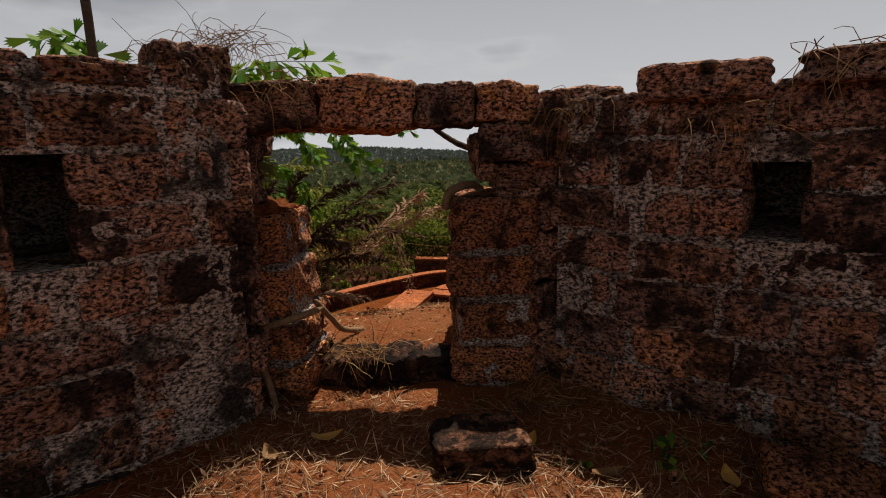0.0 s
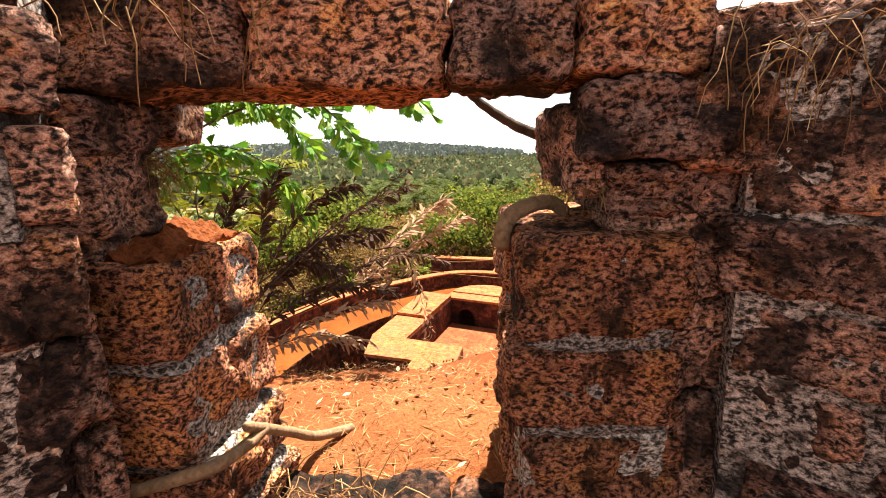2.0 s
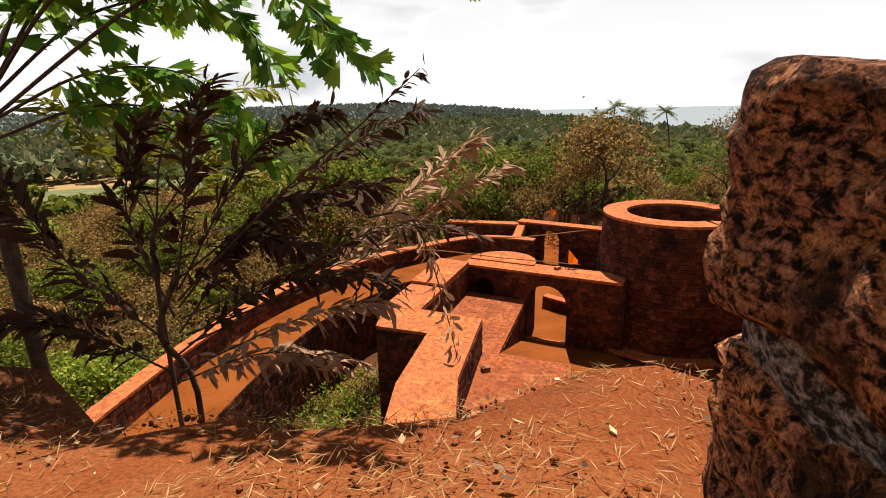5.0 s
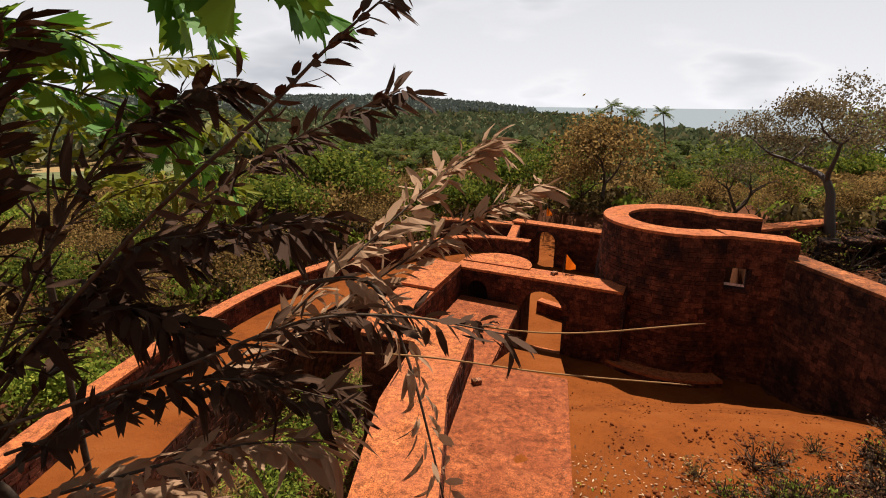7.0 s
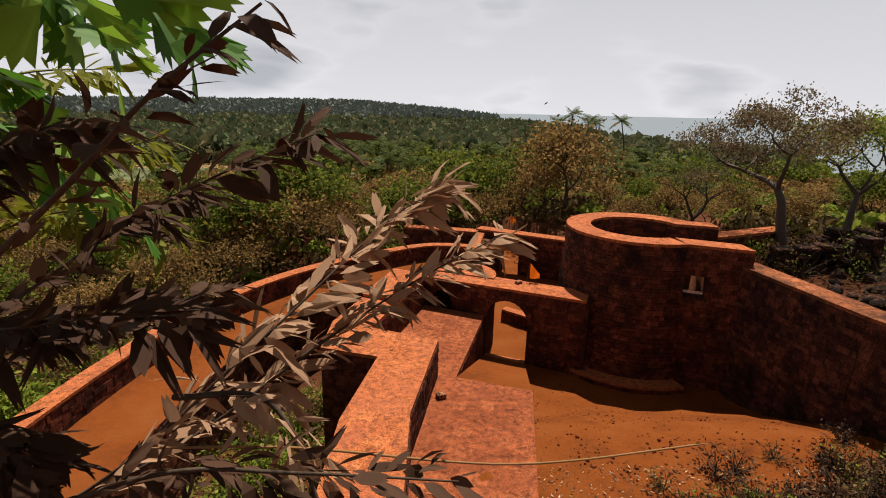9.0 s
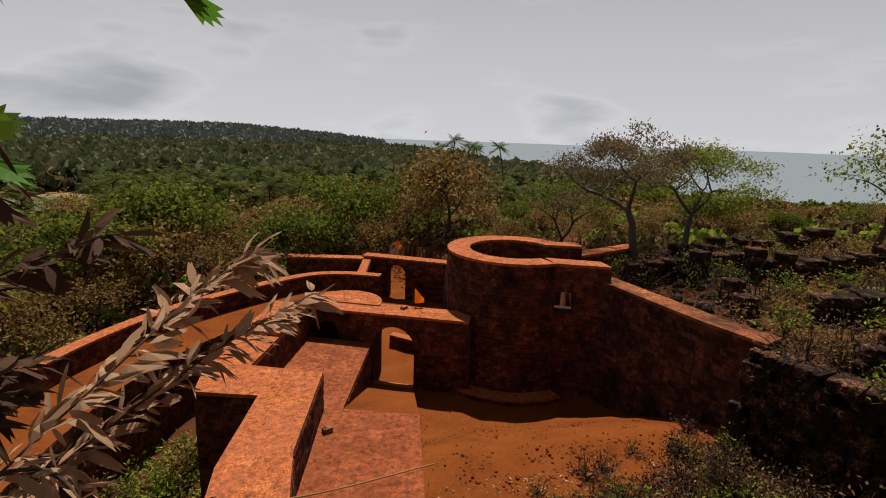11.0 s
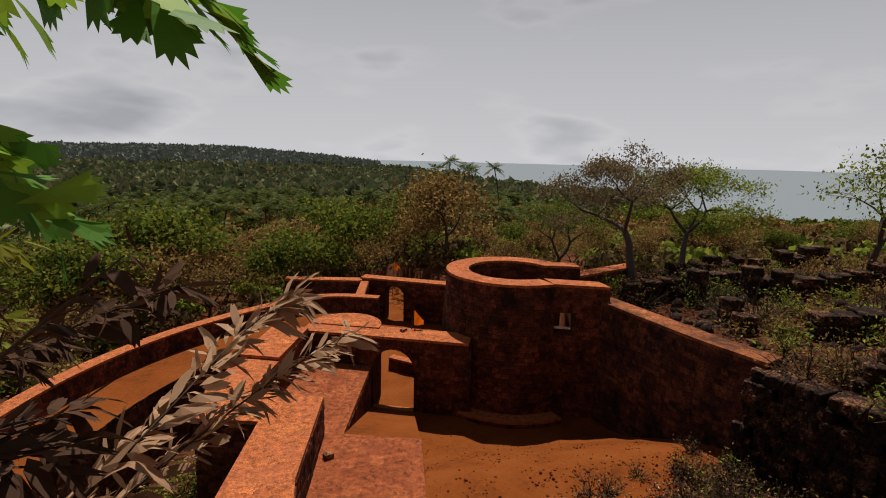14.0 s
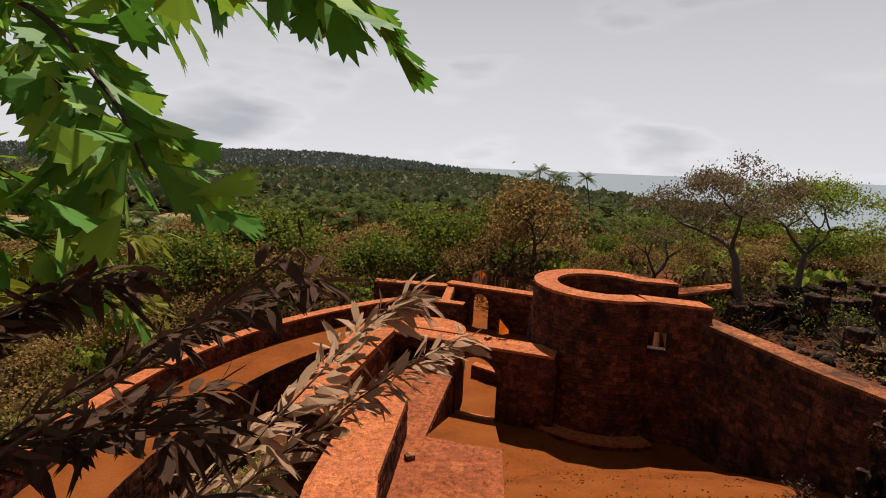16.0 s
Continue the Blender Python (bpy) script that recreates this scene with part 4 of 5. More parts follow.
wall_run("cross_wall", "short laterite wall between walk and gate", [(1.5, 29.6), (1.95, 29.5), (2.6, 33.2), (2.15, 33.3)], FLOOR, -4.85, [1], "wall")

# flags
for at, hgt, lab in (((3.28, 22.25, TOP), 0.78, "small orange flag on a leaning stick on the gate terrace"), ((4.6, 37.5, -7.2), 2.6, "orange flag on a pole beyond the far gate")):
    fl = thing("flag", lab, "flag", at, "flags")
    top = np.array(at) + np.array((0.10, 0.05, hgt))
    v, q = tube([np.array(at) - (0, 0, 0.05), top], [0.016, 0.012], 6)
    part("pole", mesh_of("pole", v, q), M_POLE, fl)
    v, q = [], []
    nsw, nsh = 7, 5
    for i in range(nsw):
        for j in range(nsh):
            s, t = i / (nsw - 1), j / (nsh - 1)
            hh = 0.62 * (1 - 0.75 * s)
            v.append(top + np.array((0.02 + 0.36 * s, -0.10 * s + 0.04 * math.sin(7 * s + 2 * t), -0.02 - 0.42 * s - hh * t)))
    for i in range(nsw - 1):
        for j in range(nsh - 1):
            q.append([i * nsh + j, (i + 1) * nsh + j, (i + 1) * nsh + j + 1, i * nsh + j + 1])
    part("cloth", mesh_of("cloth", np.array(v), np.array(q)), M_FLAG, fl, "saffron cloth")

# ---- trees ----
def branch_tree(seed, height, spread, trunk_r, levels=5, lean=(0, 0), fork=0.28, flat=0.6, leaves=900, leaf=0.16, clump=0.35):
    """Tapered trunk and limbs that fork upwards, and leaves round the twig tips. Returns wood and leaf arrays about the foot."""
    r = np.random.default_rng(seed)
    wood, tips = Bag(), []

    def grow(p, d, ln, rad, lev):
        n = 4
        pts = [p]
        q = p.copy()
        dd = d.copy()
        for i in range(n):
            dd = dd + r.normal(size=3) * 0.16 + np.array((0, 0, 0.05 if lev < 2 else -0.02))
            dd /= np.linalg.norm(dd)
            q = q + dd * ln / n
            pts.append(q.copy())
        end = rad * 0.62
        v, f = tube(pts, np.linspace(rad, end, n + 1), 6 if lev < 2 else (5 if lev < 3 else 3))
        wood.add(v, f)
        if lev >= levels:
            tips.append(q)
            return
        k = 3 if r.random() < 0.55 else 2
        a0 = r.random() * 6.28
        for i in range(k):
            a = a0 + i * 6.28 / k + r.normal() * 0.4
            side = np.array((math.cos(a), math.sin(a), 0)) * (spread * (0.7 + 0.5 * r.random()))
            nd = dd * 0.75 + side + np.array((0, 0, 0.25 * (1 - flat * lev / levels)))
            nd /= np.linalg.norm(nd)
            grow(q, nd, ln * (0.66 + 0.16 * r.random()), end * (0.72 + 0.2 * r.random()), lev + 1)
        if lev >= levels - 2:
            tips.append(q)
    start = np.array((lean[0], lean[1], 1.0))
    grow(np.zeros(3) - (0, 0, 0.15), start / np.linalg.norm(start), height * fork, trunk_r, 0)
    tips = np.array(tips)
    top = tips[:, 2].max()
    k = height / max(top, 0.1)
    sc = np.array((k ** 0.7, k ** 0.7, k))
    pick = r.integers(len(tips), size=leaves)
    at = tips[pick] + r.normal(size=(leaves, 3)) * clump * np.array((1, 1, 0.6))
    v, f = leaf_quads(at, rand_dirs(leaves, r), rand_dirs(leaves, r), leaf * (0.6 + 0.8 * r.random(leaves)), leaf * 0.6 * (0.6 + 0.8 * r.random(leaves)))
    wv, wf = np.concatenate(wood.v), np.concatenate(wood.f)
    return (wv * sc, wf), (v * sc, f)


def tree_thing(name, label, at, wood, leaves, mat_leaf, group="", yaw=0.0, scale=1.0, mat_wood=None):
    t = thing(name, label, "tree", at, group)
    t.rotation_euler = (0, 0, yaw)
    t.scale = (scale,) * 3
    for nm, (v, f), mat in (("trunk", wood, mat_wood or M_BARK), ("crown", leaves, mat_leaf)):
        me = mesh_of(nm, v, f)
        me.materials.append(mat)
        ob = new(nm, me)
        ob.parent = t
    return t


def gpt(x, y, dz=0.0):
    return (x, y, gz(x, y) + dz)


w_, l_v = branch_tree(11, 5.9, 1.15, 0.17, 6, (-0.10, 0), 0.28, 0.9, 11000, 0.085, 0.18)
tree_thing("umbrella_tree", "dark-trunked spreading tree with a thin russet crown", (14.0, 24.0, -2.75), w_, l_v, M_TWIG, mat_wood=M_POLE)
w_, l_v = branch_tree(23, 5.2, 1.1, 0.14, 6, (0.45, 0), 0.28, 0.9, 10000, 0.09, 0.19)
tree_thing("leaning_tree", "leaning spreading tree with a sparse yellow-green crown", (17.7, 25.6, -2.75), w_, l_v, M_SHRUB, mat_wood=M_POLE)
w_, l_v = branch_tree(37, 5.6, 0.9, 0.15, 6, (-0.1, 0.1), 0.25, 0.5, 1900, 0.12, 0.28)
for x, y, s, yaw, m, lab in ((13.2, 30.0, 0.95, 0.3, M_TREE, "small leafy green tree behind the tower"), (21.5, 17.0, 1.05, 2.0, M_SHRUB, "yellow-green tree among the ruins"),
                             (19.0, 12.3, 0.95, 4.0, M_SHRUB, "bright green thin tree on the ruined terrace"), (25.0, 21.5, 1.2, 1.0, M_SHRUB, "sparse green tree on the spur")):
    tree_thing("tree", lab, (x, y, gz(x, y) - 0.1), w_, l_v, m, "trees on the spur", yaw, s)

w_, l_v = branch_tree(91, 5.6, 0.75, 0.05, 6, (0.1, 0), 0.30, 0.3, 60, 0.05, 0.1)
tree_thing("bare_tree", "thin leafless tree with pale twigs behind the palms", (-4.1, 8.6, gz(-4.1, 8.6) - 0.1), w_, l_v, M_DRYTREE)

# nearest woods: separate trees in a few forms
FORMS = []
for sd, hgt, spr, lv, nl, lf, cl, mat in ((41, 7.0, 0.75, 5, 3800, 0.26, 0.55, M_TREE), (43, 7.5, 0.85, 5, 3200, 0.24, 0.60, M_DRYTREE), (47, 6.0, 0.9, 5, 3600, 0.24, 0.50, M_SHRUB),
                                          (53, 6.5, 0.95, 5, 1500, 0.20, 0.45, M_DRYTREE), (59, 8.0, 0.7, 5, 4200, 0.28, 0.60, M_TREE), (61, 6.5, 0.9, 5, 2600, 0.24, 0.55, M_DRYTREE)):
    wd, lfv = branch_tree(sd, hgt, spr, 0.16, lv, (0, 0), 0.26, 0.6, nl, lf, cl)
    a, b = mesh_of("trunk", *wd), mesh_of("crown", *lfv)
    a.materials.append(M_BARK)
    b.materials.append(mat)
    FORMS.append((a, b, mat))
NAMES = {M_TREE: ("green_tree", "dense dark green broadleaf tree in the woods"), M_DRYTREE: ("dry_tree", "half-bare russet tree in the dry woods"), M_SHRUB: ("young_tree", "yellow-green young tree in the woods")}
tr = np.random.default_rng(5)


def woods_ok(x, y):
    if y < 8:
        return False
    if -10.6 < x < 9 and y < 37:
        return False
    if 2 < x < 7.5 and y < 47:
        return False
    if 9 <= x < 30 and y < 29:
        return False
    return True


placed, tries = [], 0
while len(placed) < 230 and tries < 8000:
    tries += 1
    az = radians(tr.uniform(-52, 66))
    dist = 16 + 62 * tr.random() ** 0.8
    x, y = dist * math.sin(az), 3 + dist * math.cos(az)
    if not woods_ok(x, y) or any((x - a) ** 2 + (y - b) ** 2 < (2.3 + 0.02 * dist) ** 2 for a, b in placed):
        continue
    placed.append((x, y))
    a, b, mat = FORMS[(0, 1, 1, 1, 2, 3, 3, 4, 5, 5, 5)[int(tr.integers(11))]]
    nm, lab = NAMES[mat]
    t = thing(nm, lab, "tree", (x, y, gz(x, y) - 0.2), "woods round the fort")
    t.rotation_euler = (0, 0, tr.uniform(0, 6.28))
    s = tr.uniform(0.62, 0.95) * (0.62 if (x < -9 and y < 32) else 1.0) * (0.45 if x > 9 + 0.0 * y and dist < 62 else 1.0)
    t.scale = (s * 1.1, s * 1.1, s)
    for part_name, me in (("trunk", a), ("crown", b)):
        o = new(part_name, me)
        o.parent = t

# further woods, palm belt and far canopy, each one sheet of leaves
def canopy(name, label, mat, count, lo, hi, az0, az1, leaves, leaf, crown, seed, keep=None, rise=(4, 8), thick=0.6):
    r = np.random.default_rng(seed)
    ats, sizes = [], []
    while len(ats) < count:
        az = radians(r.uniform(az0, az1))
        d = math.sqrt(r.uniform(lo * lo, hi * hi)) if hi < 500 else lo * (hi / lo) ** r.random()
        x, y = d * math.sin(az), d * math.cos(az)
        z = gz(x, y)
        if z < SEA + 3 or (keep and not keep(x, y)):
            continue
        ats.append((x, y, z + r.uniform(*rise)))
        sizes.append(crown * r.uniform(0.7, 1.3) * (1 if hi < 500 else (d / lo) ** 0.45))
    ats, sizes = np.repeat(np.array(ats), leaves, 0), np.repeat(np.array(sizes), leaves)
    n = len(ats)
    dirs = rand_dirs(n, r)
    dirs[:, 2] = np.abs(dirs[:, 2]) * 0.9 - 0.15
    p = ats + dirs * (sizes * (0.55 + 0.45 * r.random(n)))[:, None] * np.array((1, 1, thick))
    nrm = dirs + r.normal(size=(n, 3)) * 0.5
    d2 = np.cross(nrm, rand_dirs(n, r))
    ln = leaf * sizes / crown * (0.6 + 0.8 * r.random(n))
    v, f = leaf_quads(p, d2, nrm, ln, ln * 0.8)
    return solo(name, mesh_of(name, v, f), mat, label, "woods", "stuff")


def no_field(x, y):
    return not (-190 < x < -0.38 * y and 100 < y < 245 and x < -45)


canopy("woods", "green broadleaf woods on the plain", M_TREE, 300, 75, 260, -50, 62, 240, 1.0, 3.6, 71, no_field, (2, 6))
canopy("dry_woods", "russet leafless woods on the plain", M_DRYTREE, 560, 70, 200, -50, 62, 180, 0.9, 3.2, 72, no_field, (2, 5))
canopy("far_woods", "distant wooded plain and ridge in haze-tinted colour", M_FAR_HAZED, 3600, 220, 950, -55, 35, 40, 3.4, 4.6, 73, None, (4, 9))
canopy("haze_tinted_ridge", "wooded ridge on the horizon, haze put into its leaf colour", M_HAZE, 4200, 900, 2600, -55, 6, 30, 8.5, 7.0, 74, None, (3, 9), 0.5)


def open_ground(x, y):
    return not ((-10.4 < x < 10.5 and y < 34.5) or (2 < x < 7 and y < 46) or (10 <= x < 27 and y < 27) or y < 12)


canopy("undergrowth", "green undergrowth below the woods", M_SHRUB, 500, 14, 85, -56, 66, 90, 0.42, 1.25, 75, open_ground, (0.1, 0.9), 0.8)
canopy("dry_undergrowth", "brown dry scrub below the woods", M_SCRUB, 1000, 14, 85, -56, 66, 80, 0.34, 1.2, 76, open_ground, (0.1, 0.9), 0.8)


def coconut(r, base, height):
    """One coconut palm: bent stem and a crown of drooping fronds."""
    wood, lf = Bag(), Bag()
    lean = r.normal(size=2) * 0.10 * height
    pts = [base + np.array((lean[0] * t * t, lean[1] * t * t, height * t)) for t in np.linspace(0, 1, 5)]
    v, f = tube(pts, np.linspace(0.22, 0.14, 5), 5)
    wood.add(v, f)
    top = pts[-1]
    for k in range(17):
        a = k * 2.4 + r.normal() * 0.2
        up = r.uniform(-0.45, 1.5)
        d = np.array((math.cos(a), math.sin(a), up))
        d /= np.linalg.norm(d)
        ln = r.uniform(2.8, 3.8)
        mids = [top + d * ln * t - np.array((0, 0, 1.2 * t * t)) for t in np.linspace(0.05, 1, 7)]
        side = np.cross(d, (0, 0, 1.0))
        side /= np.linalg.norm(side) + 1e-9
        for i in range(6):
            for s in (-1, 1):
                for h in (0.0, 0.5):
                    b0 = mids[i] * (1 - h) + mids[i + 1] * h
                    out = side * s * 0.85 + d * 0.5 + np.array((0, 0, -0.55))
                    out /= np.linalg.norm(out)
                    w = (mids[i + 1] - mids[i]) * 0.30
                    q = out * (0.95 if 0 < i < 4 else 0.6)
                    lf.add([b0, b0 + w, b0 + w * 0.7 + q, b0 + q], [[0, 1, 2, 3]])
    return wood, lf


pr = np.random.default_rng(9)
stems, fronds = Bag(), Bag()
made = 0
while made < 300:
    az = radians(pr.uniform(-36, 27))
    d = pr.uniform(100, 260)
    x, y = d * math.sin(az), d * math.cos(az)
    if not no_field(x, y) or gz(x, y) < SEA + 4:
        continue
    w, lf = coconut(pr, np.array((x, y, gz(x, y))), pr.uniform(5.5, 9.5))
    for bagd, src in ((stems, w), (fronds, lf)):
        bagd.add(np.concatenate(src.v), np.concatenate([ff for ff in src.f]))
    made += 1
solo("palm_stems", stems.mesh("palm_stems"), M_BARK, "stems of the coconut palm belt", "palms", "stuff")
solo("palm_grove", fronds.mesh("palm_grove"), M_PALM, "dark green coconut palm belt on the plain", "palms", "stuff")
for az_d, d, hgt in ((13.6, 130, 19.0), (19.8, 135, 18.0), (15.4, 140, 18.0), (17.2, 150, 17.5), (11.5, 150, 17.5), (58.5, 62, 9.5)):
    x, y = d * math.sin(radians(az_d)), 3.5 + d * math.cos(radians(az_d))
    w, lf = coconut(pr, np.zeros(3), hgt)
    t = thing("coconut_palm", "tall coconut palm standing above the woods", "palm", (x, y, gz(x, y)), "tall palms")
    for nm, src, mat in (("trunk", w, M_BARK), ("crown", lf, M_PALM)):
        me = src.mesh(nm)
        me.materials.append(mat)
        o = new(nm, me)
        o.parent = t
fx = prism([(-185, 125), (-62, 125), (-85, 240), (-185, 242)], gz(-110, 190) - 6, gz(-110, 190) + 0.6)
solo("field", fx, M_FIELD, "open dry brown field among the palms", "field", "structure")


# ---- shrubs, weeds and litter ----
def shrub(name, label, at, size, n_leaf, leaf, mat, seed, twigs=14, bare=0.0):
    r = np.random.default_rng(seed)
    t = thing(name, label, "shrub", at, "shrubs on the slopes")
    wood, tips = Bag(), []
    for k in range(twigs):
        d = rand_dirs(1, r)[0]
        d[2] = abs(d[2]) + 0.35
        d /= np.linalg.norm(d)
        pts = [np.zeros(3) - (0, 0, 0.06)]
        ln = size * r.uniform(0.6, 1.2)
        for i in range(4):
            d = d + r.normal(size=3) * 0.25
            d /= np.linalg.norm(d)
            pts.append(pts[-1] + d * ln / 4)
        v, f = tube(pts, np.linspace(0.012, 0.004, 5) * (0.6 + size), 4)
        wood.add(v, f)
        tips += pts[2:]
    me = wood.mesh("stem")
    me.materials.append(M_BARK if bare < 0.5 else M_ROOT)
    o = new("stem", me)
    o.parent = t
    if n_leaf:
        tips = np.array(tips)[r.integers(len(tips), size=n_leaf)] + r.normal(size=(n_leaf, 3)) * size * 0.16
        v, f = leaf_quads(tips, rand_dirs(n_leaf, r) + (0, 0, 0.3), rand_dirs(n_leaf, r) + (0, 0, 0.8), leaf * (0.6 + 0.8 * r.random(n_leaf)), leaf * 0.5 * (0.6 + 0.8 * r.random(n_leaf)))
        me = mesh_of("foliage", v, f)
        me.materials.append(mat)
        o = new("foliage", me)
        o.parent = t
    return t


sr = np.random.default_rng(17)
for k in range(64):        # ditch and slope on the left
    x, y = sr.uniform(-8.5, -2.4), sr.uniform(6.5, 20.5)
    if x > -3.6 and y > 15.5:
        continue
    m, nm, lab = ((M_SHRUB, "green_shrub", "leafy green shrub in the ditch"), (M_DRYTREE, "dry_shrub", "dry brown shrub on the slope"), (M_TREE, "dark_shrub", "dark green bush in the ditch"))[int(sr.integers(3))]
    shrub(nm, lab, gpt(x, y), sr.uniform(0.5, 1.1), 380, 0.14, m, 100 + k, 12)
for k in range(95):        # ruins and the slope on the right
    x, y = sr.uniform(11.8, 26), sr.uniform(8, 29)
    m, nm, lab = ((M_SHRUB, "green_shrub", "leafy green shrub among the ruins"), (M_DRYTREE, "dry_shrub", "dry twiggy shrub among the ruins"))[int(sr.integers(3) > 0)]
    shrub(nm, lab, gpt(x, y), sr.uniform(0.5, 1.2), 260, 0.13, m, 300 + k, 14)
for k, (x, y, s, m) in enumerate(((6.0, 6.0, 0.6, M_DRYTREE), (7.0, 5.2, 0.7, M_SHRUB), (9.4, 5.4, 0.9, M_DRYTREE), (10.8, 6.6, 1.0, M_DRYTREE), (8.4, 7.4, 0.8, M_DRYTREE), (9.8, 7.2, 0.9, M_SHRUB), (4.6, 9.6, 0.55, M_SHRUB), (5.6, 9.0, 0.7, M_SHRUB), (6.5, 8.4, 0.8, M_DRYTREE), (7.6, 9.4, 0.8, M_DRYTREE), (6.9, 7.2, 0.8, M_SHRUB), (8.6, 8.2, 1.0, M_DRYTREE),
                                  (9.6, 9.0, 1.1, M_DRYTREE), (10.4, 10.2, 1.1, M_DRYTREE), (9.0, 10.5, 0.9, M_SHRUB), (10.2, 8.0, 1.1, M_SHRUB), (3.6, 10.8, 0.4, M_SHRUB), (8.0, 6.4, 0.8, M_SHRUB), (11.6, 8.9, 1.0, M_SHRUB), (5.2, 11.2, 0.3, M_SHRUB))):
    shrub("green_shrub" if m == M_SHRUB else "dry_shrub", "weedy shrub on the rubble slope above the yard", gpt(x, y), s, 330, 0.11, m, 500 + k, 16)
for k, (x, y, s) in enumerate(((1.12, 1.45, 0.16), (0.72, 1.55, 0.07), (0.55, 1.95, 0.10), (-0.2, 3.0, 0.05))):
    shrub("weed", "small bright green weed at the wall's foot", gpt(x, y), s, 26, 0.07, M_GREEN, 600 + k, 5)


def litter(name, label, mat, n, where, ln, wd, seed, flat=0.25, lift=0.012):
    r = np.random.default_rng(seed)
    xy = where(r, n)
    z = ground_z(xy[:, 0], xy[:, 1]) + lift + 0.02 * r.random(len(xy))
    d = rand_dirs(len(xy), r) * np.array((1, 1, flat))
    nn = rand_dirs(len(xy), r) * 0.35 + (0, 0, 1)
    v, f = leaf_quads(np.column_stack([xy, z]), d, nn, ln * (0.4 + 1.0 * r.random(len(xy))), wd * (0.5 + r.random(len(xy))))
    return solo(name, mesh_of(name, v, f), mat, label, "litter", "stuff")


def patch(x0, x1, y0, y1):
    return lambda r, n: np.column_stack([r.uniform(x0, x1, n), r.uniform(y0, y1, n)])


litter("straw", "dry straw scattered over the bastion floor and ledge", M_STRAW, 15000, patch(-2.4, 2.4, 0.2, 4.5), 0.075, 0.004, 31)
litter("dry_stalks", "pale dry grass stalks lying over the bastion floor", M_PALE, 14000, patch(-2.2, 2.4, 0.2, 2.1), 0.10, 0.004, 37, 0.35)
litter("dead_leaves", "dry leaf bits on the bastion floor", M_PALE, 350, patch(-2.2, 2.2, 0.2, 4.4), 0.045, 0.022, 32)
litter("slope_litter", "dead leaves and twigs on the rubble slope", M_PALE, 6000, patch(1.8, 11.5, 4.0, 13.4), 0.09, 0.03, 33, 0.6)
litter("slope_weeds", "low weeds on the rubble slope", M_SHRUB, 900, patch(2.0, 11.5, 4.2, 12.5), 0.10, 0.035, 34, 0.8)
litter("ditch_grass", "green grass and creepers in the ditch", M_SHRUB, 12000, patch(-8, -1.9, 5.5, 21), 0.26, 0.05, 35, 1.0)
litter("ruin_litter", "leaf litter among the ruins", M_DRY, 10000, patch(11.5, 27, 7, 30), 0.22, 0.09, 36, 0.5)
for k, (x, y, yaw) in enumerate(((-0.40, 1.62, 0.4), (-0.62, 1.48, 2.2), (0.52, 1.62, 1.0), (0.82, 1.42, 0.2), (-1.5, 1.2, 0.6), (-1.75, 1.25, 2.9), (1.25, 1.28, 1.4))):
    lf = thing("fallen_leaf", "curled yellow-brown fallen leaf on the ground", "leaf", gpt(x, y, 0.02), "fallen leaves")
    v, q = [], []
    for i in range(7):
        s = i / 6
        w = 0.032 * math.sin(math.pi * (0.08 + 0.9 * s))
        for j in (-1, 0, 1):
            v.append((math.cos(yaw) * (s - 0.5) * 0.14 - math.sin(yaw) * w * j, math.sin(yaw) * (s - 0.5) * 0.14 + math.cos(yaw) * w * j, 0.012 * abs(j) + 0.02 * (s - 0.5) ** 2 * 4))
    for i in range(6):
        for j in range(2):
            q.append([i * 3 + j, i * 3 + j + 1, (i + 1) * 3 + j + 1, (i + 1) * 3 + j])
    me = mesh_of("blade", np.array(v), np.array(q))
    me.materials.append(M_STRAW if k % 2 else M_FLAG_LEAF)
    o = new("blade", me)
    o.parent = lf

# twiggy brush over the ruined wall and the slope below it
for k in range(34):
    x, y = sr.uniform(10.6, 14.5), sr.uniform(6.5, 13.5)
    if x < 11.2 and y > 12.5:
        continue
    shrub("dry_shrub", "bare twiggy brush on the ruined wall", gpt(x, y), sr.uniform(0.6, 1.2), 120 if k % 3 else 300, 0.10, M_DRYTREE if k % 4 else M_SHRUB, 700 + k, 26)
for k in range(60):
    x, y = sr.uniform(5.6, 10.9), sr.uniform(8.6, 14.4)
    if y > 11.8 + 0.6 * (x - 6.0):
        continue
    shrub("dry_shrub", "bare brown brush on the slope above the yard", gpt(x, y), sr.uniform(0.4, 0.8), 150, 0.09, M_DRY if k % 3 else M_DRYTREE, 820 + k, 22)
for k in range(14):
    x, y = sr.uniform(4.0, 9.5), sr.uniform(9.6, 12.4)
    shrub("weed", "low green weed on the red slope", gpt(x, y), sr.uniform(0.2, 0.4), 160, 0.09, M_SHRUB, 760 + k, 8)

for k in range(46):
    x = sr.uniform(4.4, 10.6)
    y = sr.uniform(9.5, 13.0) + 0.30 * (x - 5)
    shrub("dry_shrub", "tangled brown brush on the rubble slope", gpt(x, y), sr.uniform(0.35, 0.7), 90 if k % 3 else 220, 0.09, (M_DRY, M_DRYTREE, M_SHRUB)[k % 3], 900 + k, 24)

for k in range(26):
    x, y = sr.uniform(12.2, 21), sr.uniform(13.0, 22.5)
    shrub("dry_shrub", "leafless twiggy shrub among the ruins", gpt(x, y), sr.uniform(0.8, 1.6), 60, 0.10, M_TWIG if k % 3 else M_SHRUB, 960 + k, 30)

